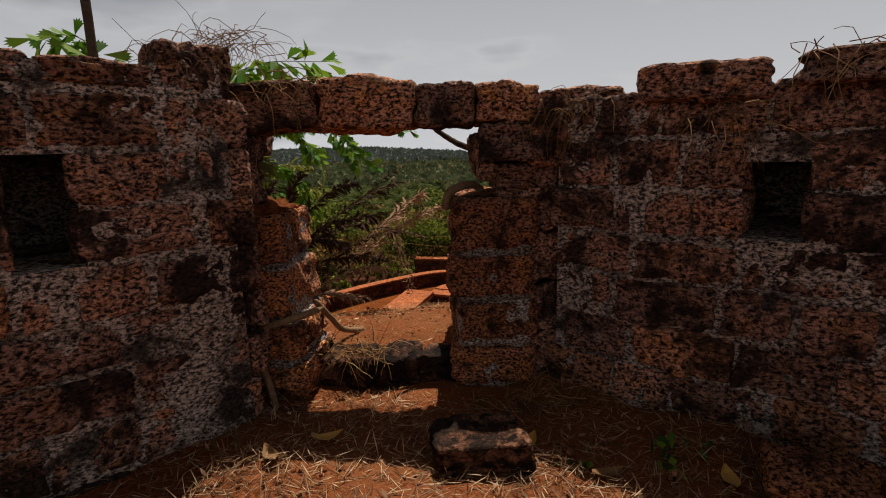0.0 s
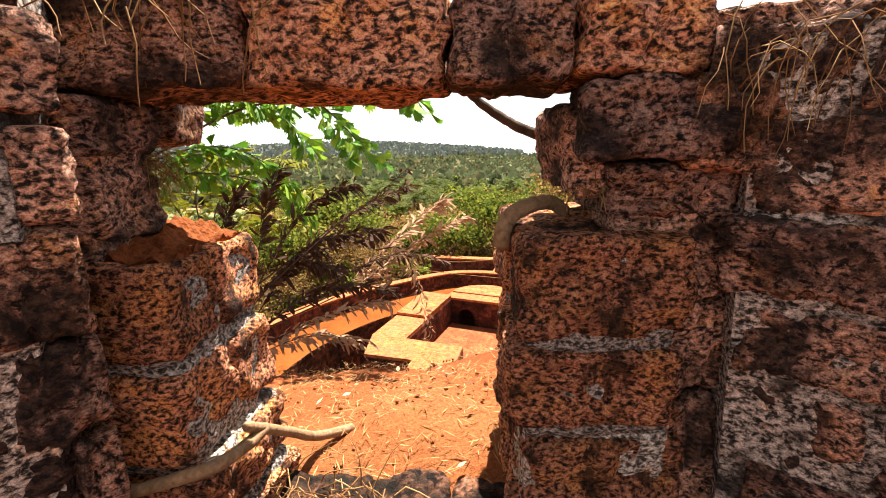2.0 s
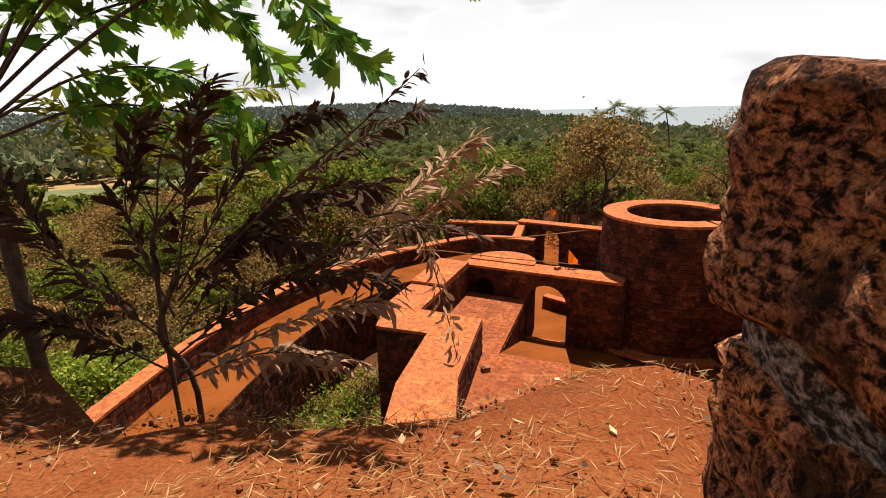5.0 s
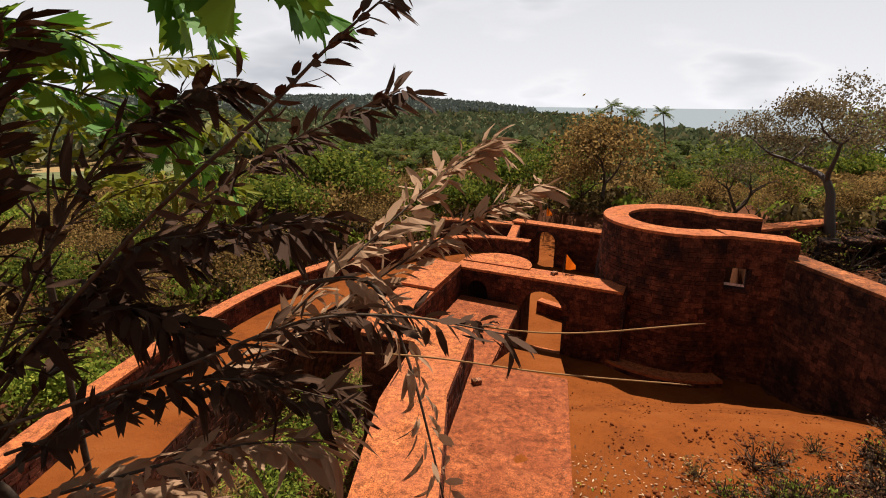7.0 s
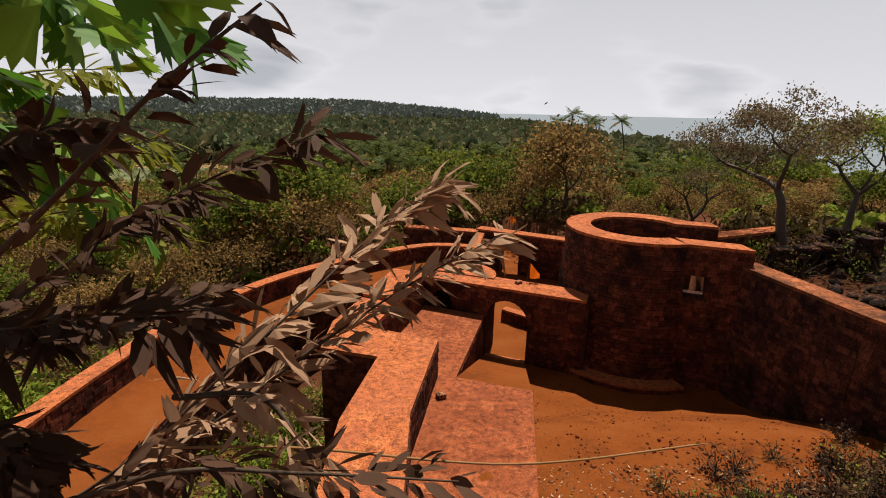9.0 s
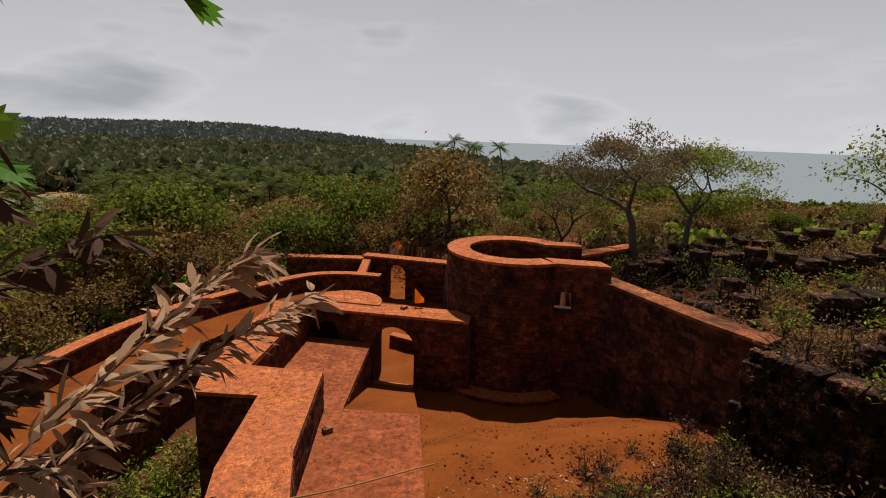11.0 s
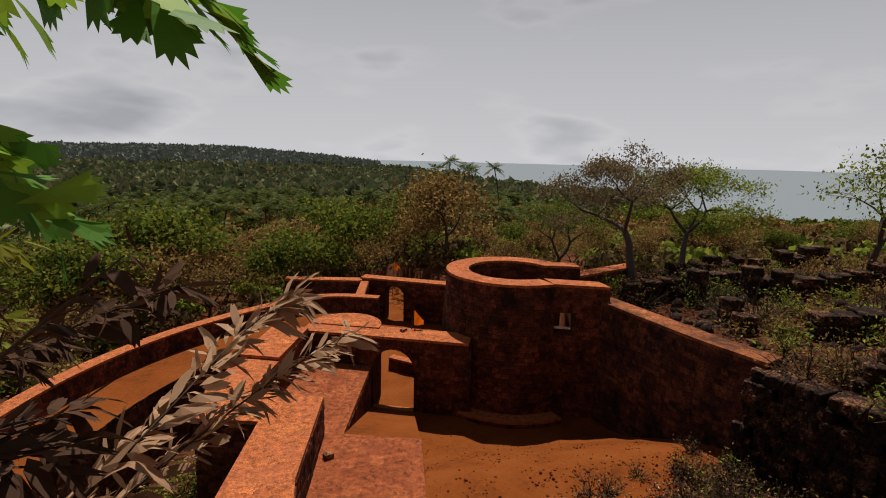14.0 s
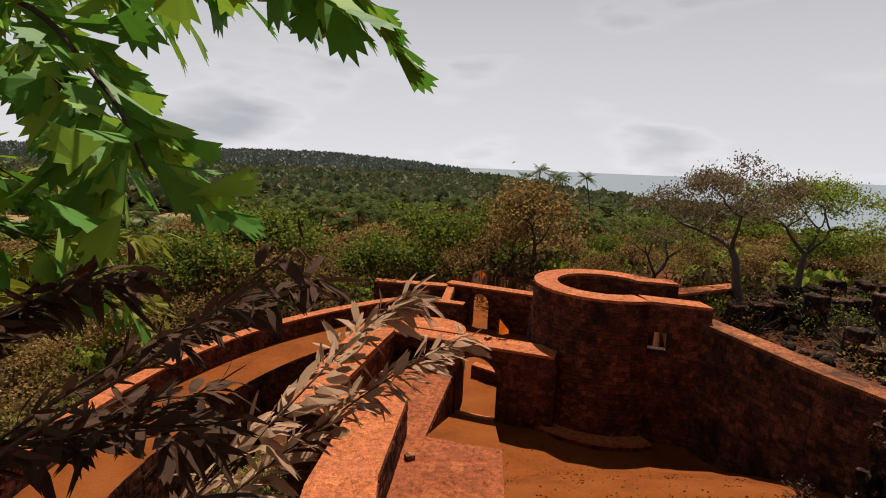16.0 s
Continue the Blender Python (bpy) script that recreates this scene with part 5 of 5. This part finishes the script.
# pebbles and rubble
def pebbles(name, label, mat, n, where, size, seed):
    r = np.random.default_rng(seed)
    xy = where(r, n)
    z = ground_z(xy[:, 0], xy[:, 1])
    ico = np.array([(0, 0, 1), (0.9, 0, 0.4), (0.28, 0.85, 0.4), (-0.73, 0.53, 0.4), (-0.73, -0.53, 0.4), (0.28, -0.85, 0.4), (0.7, 0.5, -0.4), (-0.3, 0.85, -0.4), (-0.9, 0, -0.4), (-0.3, -0.85, -0.4), (0.7, -0.5, -0.4), (0, 0, -1)])
    tri = np.array([(0, 1, 2), (0, 2, 3), (0, 3, 4), (0, 4, 5), (0, 5, 1), (1, 6, 2), (2, 7, 3), (3, 8, 4), (4, 9, 5), (5, 10, 1), (6, 7, 2), (7, 8, 3), (8, 9, 4), (9, 10, 5), (10, 6, 1), (11, 7, 6), (11, 8, 7), (11, 9, 8), (11, 10, 9), (11, 6, 10)])
    sz = size * (0.3 + 1.4 * r.random(n) ** 3)
    v = (ico[None] * (0.75 + 0.5 * r.random((n, 12, 1))) * sz[:, None, None] * (0.6 + 0.6 * r.random((n, 1, 3)))) + np.column_stack([xy, z + sz * 0.15])[:, None]
    f = (tri[None] + 12 * np.arange(n)[:, None, None]).reshape(-1, 3)
    return solo(name, mesh_of(name, v.reshape(-1, 3), f), mat, label, "rubble", "stuff")


pebbles("pebbles", "small red laterite pebbles on the ledge", M_SOIL, 4200, patch(-2.2, 2.2, 0.4, 4.5), 0.009, 41)
pebbles("floor_gravel", "laterite crumbs fallen on the bastion floor", M_STUB, 900, patch(-2.2, 2.4, 0.2, 2.1), 0.016, 45)
pebbles("slope_rubble", "laterite rubble on the slope", M_SOIL, 2600, patch(3.0, 11, 6.0, 14.5), 0.038, 42)
pebbles("ruin_rubble", "tumbled laterite rubble among the ruins", M_RUIN, 900, patch(11.5, 26, 8, 28), 0.2, 43)
pebbles("yard_gravel", "gravel on the yard", M_YARD, 1500, patch(2.2, 10, 12.5, 20), 0.022, 44)

# ruined walls and piers on the spur
def ruin_wall(a, b, h, seed, lab):
    r = np.random.default_rng(seed)
    a, b = np.array(a, float), np.array(b, float)
    ln = np.linalg.norm(b - a)
    e = (b - a) / ln
    yaw = math.degrees(math.atan2(e[1], e[0]))
    root = thing("ruined_wall", lab, "ruin", (*((a + b) / 2), gz(*((a + b) / 2))), "ruined walls")
    s = 0.0
    while s < ln:
        w = r.uniform(0.5, 0.9)
        p = a + e * (s + w / 2)
        z0 = gz(*p) - 0.15
        top = h * r.uniform(0.75, 1.05)
        z = 0.0
        while z < top:
            hh = r.uniform(0.3, 0.42)
            q = p + r.normal(size=2) * 0.05
            stone(root, (q[0], q[1], z0 + z + hh / 2), (w * r.uniform(0.9, 1.05), 0.75, hh), yaw + r.normal() * 6, None, r.normal() * 4, kinds=DARK_STONES)
            z += hh
        s += w
    return root


ruin_wall((12.2, 21.9), (25.5, 18.6), 0.95, 1, "long dark ruined laterite wall with bushes")
ruin_wall((15.0, 15.8), (24.5, 12.2), 1.0, 2, "dark ruined laterite wall across the terrace")
ruin_wall((12.6, 12.6), (18.5, 9.8), 0.7, 3, "low ruined laterite kerb wall in leaf litter")
ruin_wall((13.5, 26.0), (27.0, 25.5), 0.8, 4, "far ruined wall under the trees")
for x, y, h in ((13.2, 17.2, 0.8), (14.4, 20.3, 1.1), (16.3, 19.6, 1.2), (17.3, 19.2, 1.0), (12.6, 16.0, 0.5)):
    pier = thing("ruined_pier", "stump of a square laterite pier among weeds", "ruin", gpt(x, y), "ruined piers")
    z = -0.1
    while z < h:
        stone(pier, (x, y, gz(x, y) + z + 0.18), (0.62, 0.55, 0.36), rng.uniform(-15, 15), kinds=DARK_STONES)
        z += 0.35
old = thing("old_retaining_wall", "black overgrown ruined retaining wall above the yard", "wall", (12.0, 11.0, -6.0), kind="structure")
line = [(10.95, 13.9), (11.5, 12.2), (12.1, 10.4), (12.3, 8.6), (12.2, 6.8)]
for (ax, ay), (bx, by) in zip(line[:-1], line[1:]):
    e = np.array((bx - ax, by - ay))
    yaw = math.degrees(math.atan2(e[1], e[0]))
    z = -6.6
    while z < -2.75:
        for s in (0.1, 0.3, 0.5, 0.7, 0.9):
            p = np.array((ax, ay)) + e * (s + rng.normal() * 0.02)
            stone(old, (p[0] - 0.02 + rng.normal() * 0.07 + (z + 6.6) * 0.04, p[1], z + 0.16), (np.linalg.norm(e) / 5 * rng.uniform(0.95, 1.15), 0.8, 0.33), yaw + rng.normal() * 5, kinds=DARK_STONES)
        z += 0.30


# ---- palms by the bastion ----
LEAFLET = [(0, 0), (0.30, -0.20), (0.62, -0.42), (0.90, -0.62), (0.84, -0.36), (1.00, -0.30), (0.88, -0.10), (1.06, 0.02), (0.88, 0.14), (0.97, 0.32), (0.82, 0.32), (0.85, 0.55), (0.58, 0.36), (0.28, 0.17)]


STRIP_LEAF = [(0, 0), (0.25, -0.42), (0.6, -0.5), (0.85, -0.3), (1.02, -0.12), (0.9, 0.02), (1.0, 0.2), (0.6, 0.48), (0.25, 0.40)]


def fishtail(at, d, nrm, ln, wd, curl, shape):
    """One wedge-shaped leaflet with a torn end."""
    d = d / np.linalg.norm(d)
    s = np.cross(d, nrm)
    s /= np.linalg.norm(s) + 1e-9
    up = np.cross(s, d)
    return [at + d * (u * ln) + s * (w * wd) + up * (-curl * ln * u * u + 0.10 * wd * abs(w)) for u, w in shape]


def palm_frond(root, ctrl, rad, pinnae, leaf_len, leaf_wid, mat, seed, droop=0.35, curl=0.25, start=0.25, wood=None, shape=LEAFLET, spread_w=(0.6, 1.2), ahead=0.7):
    """A frond: rachis with side sprays of fishtail leaflets, each spray a part."""
    r = np.random.default_rng(seed)
    line = curve_points(ctrl, 10)
    v, f = tube(line, np.linspace(rad, rad * 0.25, len(line)), 6)
    me = mesh_of("rachis", v, f)
    me.materials.append(wood or M_BARK)
    o = new("rachis", me)
    o.parent = root
    o.location = -Vector(root.location)
    for k in range(pinnae):
        s = start + (1 - start) * (k + 0.5) / pinnae
        i = min(int(s * (len(line) - 1)), len(line) - 2)
        p = line[i]
        t = line[i + 1] - line[i]
        t /= np.linalg.norm(t)
        sd = np.cross(t, (0, 0, 1.0))
        sd /= np.linalg.norm(sd) + 1e-9
        up = np.cross(sd, t)
        side = 1 if (k % 2 == 0) else -1
        out = sd * side * (0.75 + 0.2 * r.random()) + t * ahead + up * r.uniform(-0.2, 0.45)
        out /= np.linalg.norm(out)
        verts, faces = [], []
        m = 3 if leaf_len < 0.2 and ahead < 1 else 2
        for j in range(m):
            a = p + out * (0.02 + j * leaf_len * 0.42) + np.array((0, 0, -droop * leaf_len * j * 0.25))
            d = out + r.normal(size=3) * 0.35 + np.array((0, 0, -droop * r.random()))
            nrm = up + r.normal(size=3) * 0.55
            q = fishtail(a, d, nrm, leaf_len * r.uniform(0.7, 1.2), leaf_wid * r.uniform(*spread_w), curl * r.uniform(-0.3, 1.4), shape)
            faces.append(list(range(len(verts), len(verts) + len(q))))
            verts += q
        me = mesh_of("leaflet", np.array(verts), faces)
        me.materials.append(mat)
        o = new("leaflet", me)
        o.parent = root
        o.location = -Vector(root.location)


green = thing("fishtail_palm", "green fishtail palm with torn wedge leaflets leaning over the ledge", "palm", (-3.2, 5.4, gz(-3.2, 5.4)))
v, f = tube(curve_points([(-3.2, 5.4, gz(-3.2, 5.4) - 0.1), (-3.25, 5.4, 1.0), (-3.2, 5.4, 2.4)], 5), 0.05, 8)
o = new("stem", mesh_of("stem", v, f))
o.data.materials.append(M_BARK)
o.parent = green
o.location = -Vector(green.location)
for k, (ctrl, n, ln, wd) in enumerate((
        ([(-3.2, 5.4, 2.3), (-2.1, 5.0, 2.92), (-1.15, 4.78, 3.0), (-0.55, 4.62, 2.94), (-0.27, 4.52, 2.84)], 54, 0.14, 0.08),
        ([(-3.2, 5.4, 2.2), (-1.9, 5.1, 2.78), (-1.15, 4.85, 2.86), (-0.82, 4.68, 2.66), (-0.64, 4.52, 2.46)], 46, 0.13, 0.075),
        ([(-3.2, 5.4, 2.3), (-2.5, 5.6, 2.85), (-1.8, 5.75, 2.9), (-1.4, 5.81, 2.52)], 44, 0.24, 0.13),
        ([(-3.2, 5.4, 2.3), (-2.4, 5.35, 3.05), (-1.6, 5.3, 3.22), (-0.95, 5.25, 3.0)], 46, 0.22, 0.12),
        ([(-3.2, 5.4, 2.3), (-2.6, 5.4, 3.1), (-2.0, 5.6, 3.55), (-1.2, 5.8, 3.6)], 36, 0.28, 0.15),
        ([(-3.2, 5.4, 2.2), (-2.6, 5.6, 2.5), (-2.1, 5.8, 2.5), (-1.65, 6.0, 2.15)], 40, 0.22, 0.11),
        ([(-3.2, 5.4, 2.3), (-2.8, 5.2, 2.9), (-2.2, 5.1, 3.1), (-1.6, 5.05, 2.9)], 38, 0.24, 0.13),
        ([(-3.2, 5.4, 2.3), (-3.3, 5.9, 2.9), (-3.0, 6.4, 3.4), (-2.2, 6.8, 3.5)], 26, 0.28, 0.15),
        ([(-3.2, 5.4, 2.3), (-3.6, 5.5, 3.3), (-4.0, 5.7, 3.9), (-4.6, 5.9, 4.0)], 26, 0.28, 0.15),
        ([(-3.2, 5.4, 2.1), (-2.5, 5.5, 2.3), (-1.9, 5.7, 2.2), (-1.5, 5.9, 1.9)], 36, 0.18, 0.09))):
    palm_frond(green, ctrl, 0.012, n, ln, wd, M_GREEN, 700 + k, 0.9, 0.3)

young = thing("yellowing_palm", "young palm with yellow-green narrow leaflets on the slope", "palm", (-2.9, 6.3, gz(-2.9, 6.3)))
v, f = tube(curve_points([(-2.9, 6.3, gz(-2.9, 6.3) - 0.1), (-2.86, 6.25, 0.6), (-2.7, 6.15, 1.4)], 5), 0.022, 7)
o = new("stem", mesh_of("stem", v, f))
o.data.materials.append(M_BARK)
o.parent = young
o.location = -Vector(young.location)
for k, ctrl in enumerate((
        [(-2.7, 6.15, 1.4), (-2.5, 6.1, 2.0), (-2.1, 6.1, 2.35), (-1.6, 6.15, 2.42)],
        [(-2.7, 6.15, 1.4), (-2.3, 6.1, 1.8), (-1.9, 6.1, 2.05), (-1.45, 6.1, 2.1)],
        [(-2.7, 6.15, 1.4), (-2.7, 6.0, 2.0), (-2.5, 5.9, 2.35), (-2.1, 5.8, 2.5)],
        [(-2.7, 6.15, 1.4), (-2.3, 6.2, 1.65), (-1.9, 6.2, 1.75), (-1.5, 6.2, 1.65)],
        [(-2.7, 6.15, 1.4), (-2.9, 6.0, 1.9), (-3.0, 5.9, 2.2), (-2.9, 5.7, 2.35)])):
    palm_frond(young, ctrl, 0.008, 44, 0.15, 0.034, M_YELLOW, 760 + k, 0.5, 0.3, shape=STRIP_LEAF)

dry = thing("dead_palm_fronds", "dead brown fishtail palm fronds with curled bleached leaflets", "palm", (-1.7, 4.65, gz(-1.7, 4.65)))
v, f = tube(curve_points([(-1.7, 4.65, gz(-1.7, 4.65) - 0.1), (-1.62, 4.66, 0.8), (-1.74, 4.62, 1.15), (-1.58, 4.6, 1.5)], 5), 0.016, 8)
o = new("stem", mesh_of("stem", v, f))
o.data.materials.append(M_BARK)
o.parent = dry
o.location = -Vector(dry.location)
for k, (ctrl, n, ln, wd, mat) in enumerate((
        ([(-1.60, 4.60, 1.35), (-0.95, 4.42, 1.90), (-0.56, 4.28, 2.18), (-0.42, 4.24, 2.29), (-0.32, 4.28, 2.38)], 13, 0.058, 0.016, M_DRY),
        ([(-1.60, 4.62, 1.15), (-0.95, 4.66, 1.42), (-0.55, 4.80, 1.75), (-0.29, 5.08, 1.97), (-0.15, 5.12, 2.06)], 70, 0.115, 0.026, M_PALE),
        ([(-1.60, 4.62, 1.10), (-0.85, 4.78, 1.42), (-0.45, 4.92, 1.68), (-0.20, 5.05, 1.82), (0.04, 5.15, 1.93)], 70, 0.105, 0.024, M_PALE),
        ([(-1.60, 4.60, 1.25), (-0.90, 4.42, 1.58), (-0.55, 4.36, 1.75), (-0.32, 4.32, 1.79), (-0.10, 4.38, 1.73)], 30, 0.075, 0.017, M_DRY),
        ([(-0.60, 4.52, 1.78), (-0.42, 4.48, 1.80), (-0.33, 4.42, 1.66), (-0.26, 4.35, 1.45), (-0.20, 4.30, 1.20)], 36, 0.070, 0.016, M_PALE),
        ([(-1.60, 4.62, 1.45), (-0.95, 4.76, 1.93), (-0.62, 4.70, 2.12), (-0.37, 4.67, 2.23)], 44, 0.105, 0.024, M_DRY),
        ([(-1.60, 4.60, 1.40), (-1.48, 4.60, 1.85), (-1.40, 4.60, 2.15), (-1.30, 4.60, 2.36)], 40, 0.13, 0.030, M_DRY),
        ([(-1.60, 4.62, 1.35), (-1.15, 4.62, 1.78), (-0.85, 4.60, 1.88), (-0.58, 4.56, 1.92)], 46, 0.12, 0.028, M_DRY),
        ([(-1.65, 4.60, 1.05), (-1.15, 4.52, 1.42), (-0.80, 4.50, 1.52), (-0.48, 4.48, 1.48)], 46, 0.12, 0.028, M_DRY),
        ([(-1.65, 4.60, 0.95), (-1.05, 4.42, 1.28), (-0.74, 4.40, 1.40), (-0.52, 4.38, 1.44)], 40, 0.115, 0.026, M_PALE),
        ([(-1.65, 4.64, 1.15), (-1.35, 4.85, 1.58), (-1.05, 4.98, 1.72), (-0.72, 5.05, 1.78)], 40, 0.13, 0.030, M_DRY),
        ([(-1.65, 4.62, 1.25), (-1.78, 4.60, 1.75), (-1.72, 4.60, 2.02), (-1.62, 4.60, 2.20)], 36, 0.13, 0.030, M_DRY),
        ([(-1.60, 4.62, 1.40), (-1.22, 4.66, 1.98), (-1.00, 4.66, 2.16), (-0.80, 4.64, 2.24)], 44, 0.12, 0.028, M_DRY),
        ([(-1.65, 4.60, 0.90), (-1.25, 4.48, 1.10), (-0.98, 4.45, 1.15), (-0.72, 4.42, 1.10)], 40, 0.12, 0.028, M_PALE),
        ([(-1.70, 4.62, 1.10), (-2.10, 4.60, 1.50), (-2.30, 4.62, 1.75), (-2.42, 4.64, 1.90)], 36, 0.14, 0.032, M_DRY),
        ([(-1.70, 4.60, 0.95), (-2.00, 4.50, 1.20), (-2.20, 4.46, 1.30), (-2.40, 4.42, 1.30)], 36, 0.14, 0.032, M_DRY),
        ([(-1.62, 4.62, 1.30), (-1.30, 4.58, 1.62), (-1.08, 4.56, 1.68), (-0.88, 4.54, 1.62)], 44, 0.12, 0.028, M_DRY))):
    palm_frond(dry, ctrl, 0.006, int(n * (1.5 if mat == M_DRY else 1.15)), ln * 0.85, wd * 0.95, mat, 800 + k, 0.35, 0.7, 0.30 if k < 4 else 0.12, shape=STRIP_LEAF, spread_w=(0.4, 1.6), ahead=1.4)

# loose blocks on the strip and by the flag
for at, size, yaw, lab in (((0.02, 15.95, -5.25), (0.26, 0.18, 0.14), 20, "loose orange laterite block on the paved strip"), ((2.94, 22.12, -4.10), (0.26, 0.18, 0.12), 40, "loose laterite stone beside the small flag"),
                           ((-0.12, 4.12, 1.03), (0.15, 0.08, 0.06), 15, "pale stone on the ledge's edge"), ((0.42, 4.08, 1.03), (0.12, 0.07, 0.05), -20, "pale stone on the ledge's edge")):
    loose = thing("loose_stone", lab, "stone", (at[0], at[1], at[2] - 0.05), "loose stones")
    stone(loose, at, size, yaw, 0, name="block", kinds=STUB_STONES)

# roots, stems and straw on the old wall
def root_tube(name, label, ctrl, r0, r1, mat=None, category="root"):
    line = curve_points(ctrl, 10)
    wob = np.random.default_rng(len(name) + int(abs(ctrl[0][0]) * 100)).normal(size=line.shape) * r0 * 0.03
    rad = np.linspace(r0, r1, len(line)) * (1 + 0.03 * np.sin(np.arange(len(line)) * 1.3))
    rad[0], rad[-1] = rad[0] * 0.1, rad[-1] * 0.1
    v, f = tube(line + wob, rad, 9)
    return solo(name, mesh_of(name, v, f), mat or M_ROOT, label, category, smooth=True)


root_tube("root", "pale root clinging to the pier's foot", [(-0.98, 2.02, 1.2), (-0.99, 2.02, 1.45), (-0.92, 2.03, 1.62), (-0.76, 2.06, 1.66), (-0.60, 2.10, 1.70), (-0.57, 2.36, 1.66)], 0.017, 0.019)
root_tube("root", "thin pale root leaning on the pier", [(-0.88, 2.02, 1.74), (-0.84, 2.02, 1.5), (-0.78, 2.0, 1.28), (-0.76, 1.98, 1.18)], 0.022, 0.016)
root_tube("root", "grey root trailing down the pier's side", [(-0.58, 2.2, 1.75), (-0.57, 2.5, 1.55), (-0.55, 2.75, 1.38), (-0.44, 2.95, 1.30)], 0.016, 0.022)
root_tube("thick_root", "thick cracked tan root wrapped over the pier", [(0.38, 2.58, 2.30), (0.33, 2.55, 2.335), (0.27, 2.51, 2.335), (0.20, 2.47, 2.31), (0.172, 2.45, 2.27), (0.163, 2.44, 2.205)], 0.022, 0.029)
root_tube("root", "forked root coming down from the lintel", [(0.46, 2.40, 2.52), (0.43, 2.38, 2.46), (0.40, 2.36, 2.40), (0.38, 2.36, 2.37)], 0.016, 0.010)
root_tube("dead_branch", "dead branch poking out under the lintel", [(0.40, 2.80, 2.53), (0.26, 2.82, 2.575), (0.127, 2.86, 2.66), (0.05, 2.85, 2.73), (0.0, 2.80, 2.78)], 0.022, 0.012, M_BARK, "branch")
root_tube("dead_stalk", "long bare dry frond stalk", [(-0.62, 4.46, 1.72), (-0.36, 4.44, 1.74), (0.0, 4.46, 1.70), (0.36, 4.50, 1.72)], 0.0024, 0.0018, M_STRAW, "stalk")
root_tube("dead_stalk", "long bare dry frond stalk", [(-0.58, 4.40, 1.66), (-0.30, 4.40, 1.66), (0.0, 4.42, 1.62), (0.34, 4.48, 1.57)], 0.0024, 0.0018, M_STRAW, "stalk")
root_tube("pole", "grey pole standing behind the wall", [(-3.05, 4.4, gz(-3.05, 4.4) - 0.1), (-3.05, 4.4, 3.0), (-3.04, 4.4, 4.8)], 0.045, 0.04, M_BARK, "pole")


def straw_bunch(name, label, at, reach, n, seed, drop=0.3, thin=0.003):
    r = np.random.default_rng(seed)
    bag = Bag()
    for k in range(n):
        p = np.array(at) + r.normal(size=3) * reach * np.array((0.45, 0.25, 0.12))
        d = rand_dirs(1, r)[0] * np.array((1, 0.7, 0.6)) + (0, -0.2, 0.15)
        pts = [p]
        for i in range(5):
            d = d + r.normal(size=3) * 0.3 + np.array((0, 0, -drop))
            d /= np.linalg.norm(d)
            pts.append(pts[-1] + d * reach * r.uniform(0.1, 0.28))
        v, f = tube(pts, np.linspace(thin, thin * 0.5, 6), 3)
        bag.add(v, f)
    return solo(name, bag.mesh(name), M_STRAW, label, "dry grass", "stuff")


straw_bunch("dry_grass", "dry grass tuft hanging over the wall top", (*polar(-22, 2.62), 3.06), 0.20, 90, 1, 0.3, 0.002)
straw_bunch("dry_grass", "dry grass along the wall top", (*polar(-27, 2.6), 2.98), 0.20, 50, 2, 0.3, 0.002)
straw_bunch("dry_grass", "tangled dry stems on the wall", (*polar(-17, 2.7), 2.88), 0.22, 30, 3, 0.3, 0.003)
straw_bunch("hanging_roots", "dry rootlets hanging down the wall face", (*polar(14, 2.72), 2.75), 0.26, 40, 4, 0.55, 0.002)
straw_bunch("hanging_roots", "dry creeper stems on the wall face", (*polar(29, 2.49), 2.68), 0.30, 40, 5, 0.45, 0.0025)
straw_bunch("dry_grass", "dry creeper on the wall top", (*polar(38, 2.5), 2.86), 0.30, 44, 6, 0.4, 0.0025)
straw_bunch("dry_grass", "straw lying on the stub pier", (-0.99, 2.44, 2.49), 0.16, 480, 7, 0.30, 0.0013)
straw_bunch("dry_grass", "straw at the foot of the gap", (-0.42, 2.35, 1.40), 0.22, 90, 8, 0.2)
straw_bunch("dry_grass", "dead grass at the pier's foot", (0.62, 1.95, 1.25), 0.26, 80, 9, 0.2)
straw_bunch("hanging_roots", "pale torn fibres on the stub pier", (0.42, 2.34, 2.40), 0.10, 22, 10, 0.35, 0.002)

# earth heaped on the left pier
mv, mf = [], []
nu, nv_ = 56, 56
for i in range(nu):
    for j in range(nv_):
        s, t = i / (nu - 1), j / (nv_ - 1)
        x, y = -1.34 + 0.60 * s, 2.18 + 0.50 * t
        h = 0.25 * math.exp(-((s - 0.1) / 0.55) ** 2) * math.sin(math.pi * (0.12 + 0.76 * t)) ** 0.8 - 0.03
        mv.append((x, y, 2.25 + h + 0.030 * noise.fractal(Vector((x * 16, y * 16, 1)), 0.7, 2.1, 5)))
for i in range(nu - 1):
    for j in range(nv_ - 1):
        mf.append([i * nv_ + j, (i + 1) * nv_ + j, (i + 1) * nv_ + j + 1, i * nv_ + j + 1])
base_n = len(mv)
mv += [(x, y, 2.12) for x, y, z in mv]
mf += [[a + base_n for a in q[::-1]] for q in mf]
rimk = [i * nv_ for i in range(nu)] + [(nu - 1) * nv_ + j for j in range(1, nv_)] + [i * nv_ + nv_ - 1 for i in range(nu - 2, -1, -1)] + [j for j in range(nv_ - 2, 0, -1)]
mf += [[a, b, b + base_n, a + base_n] for a, b in zip(rimk, rimk[1:] + rimk[:1])]
solo("soil_mound", mesh_of("soil_mound", mv, mf), M_SOIL, "mound of orange earth and straw on the stub pier", "earth", smooth=True)
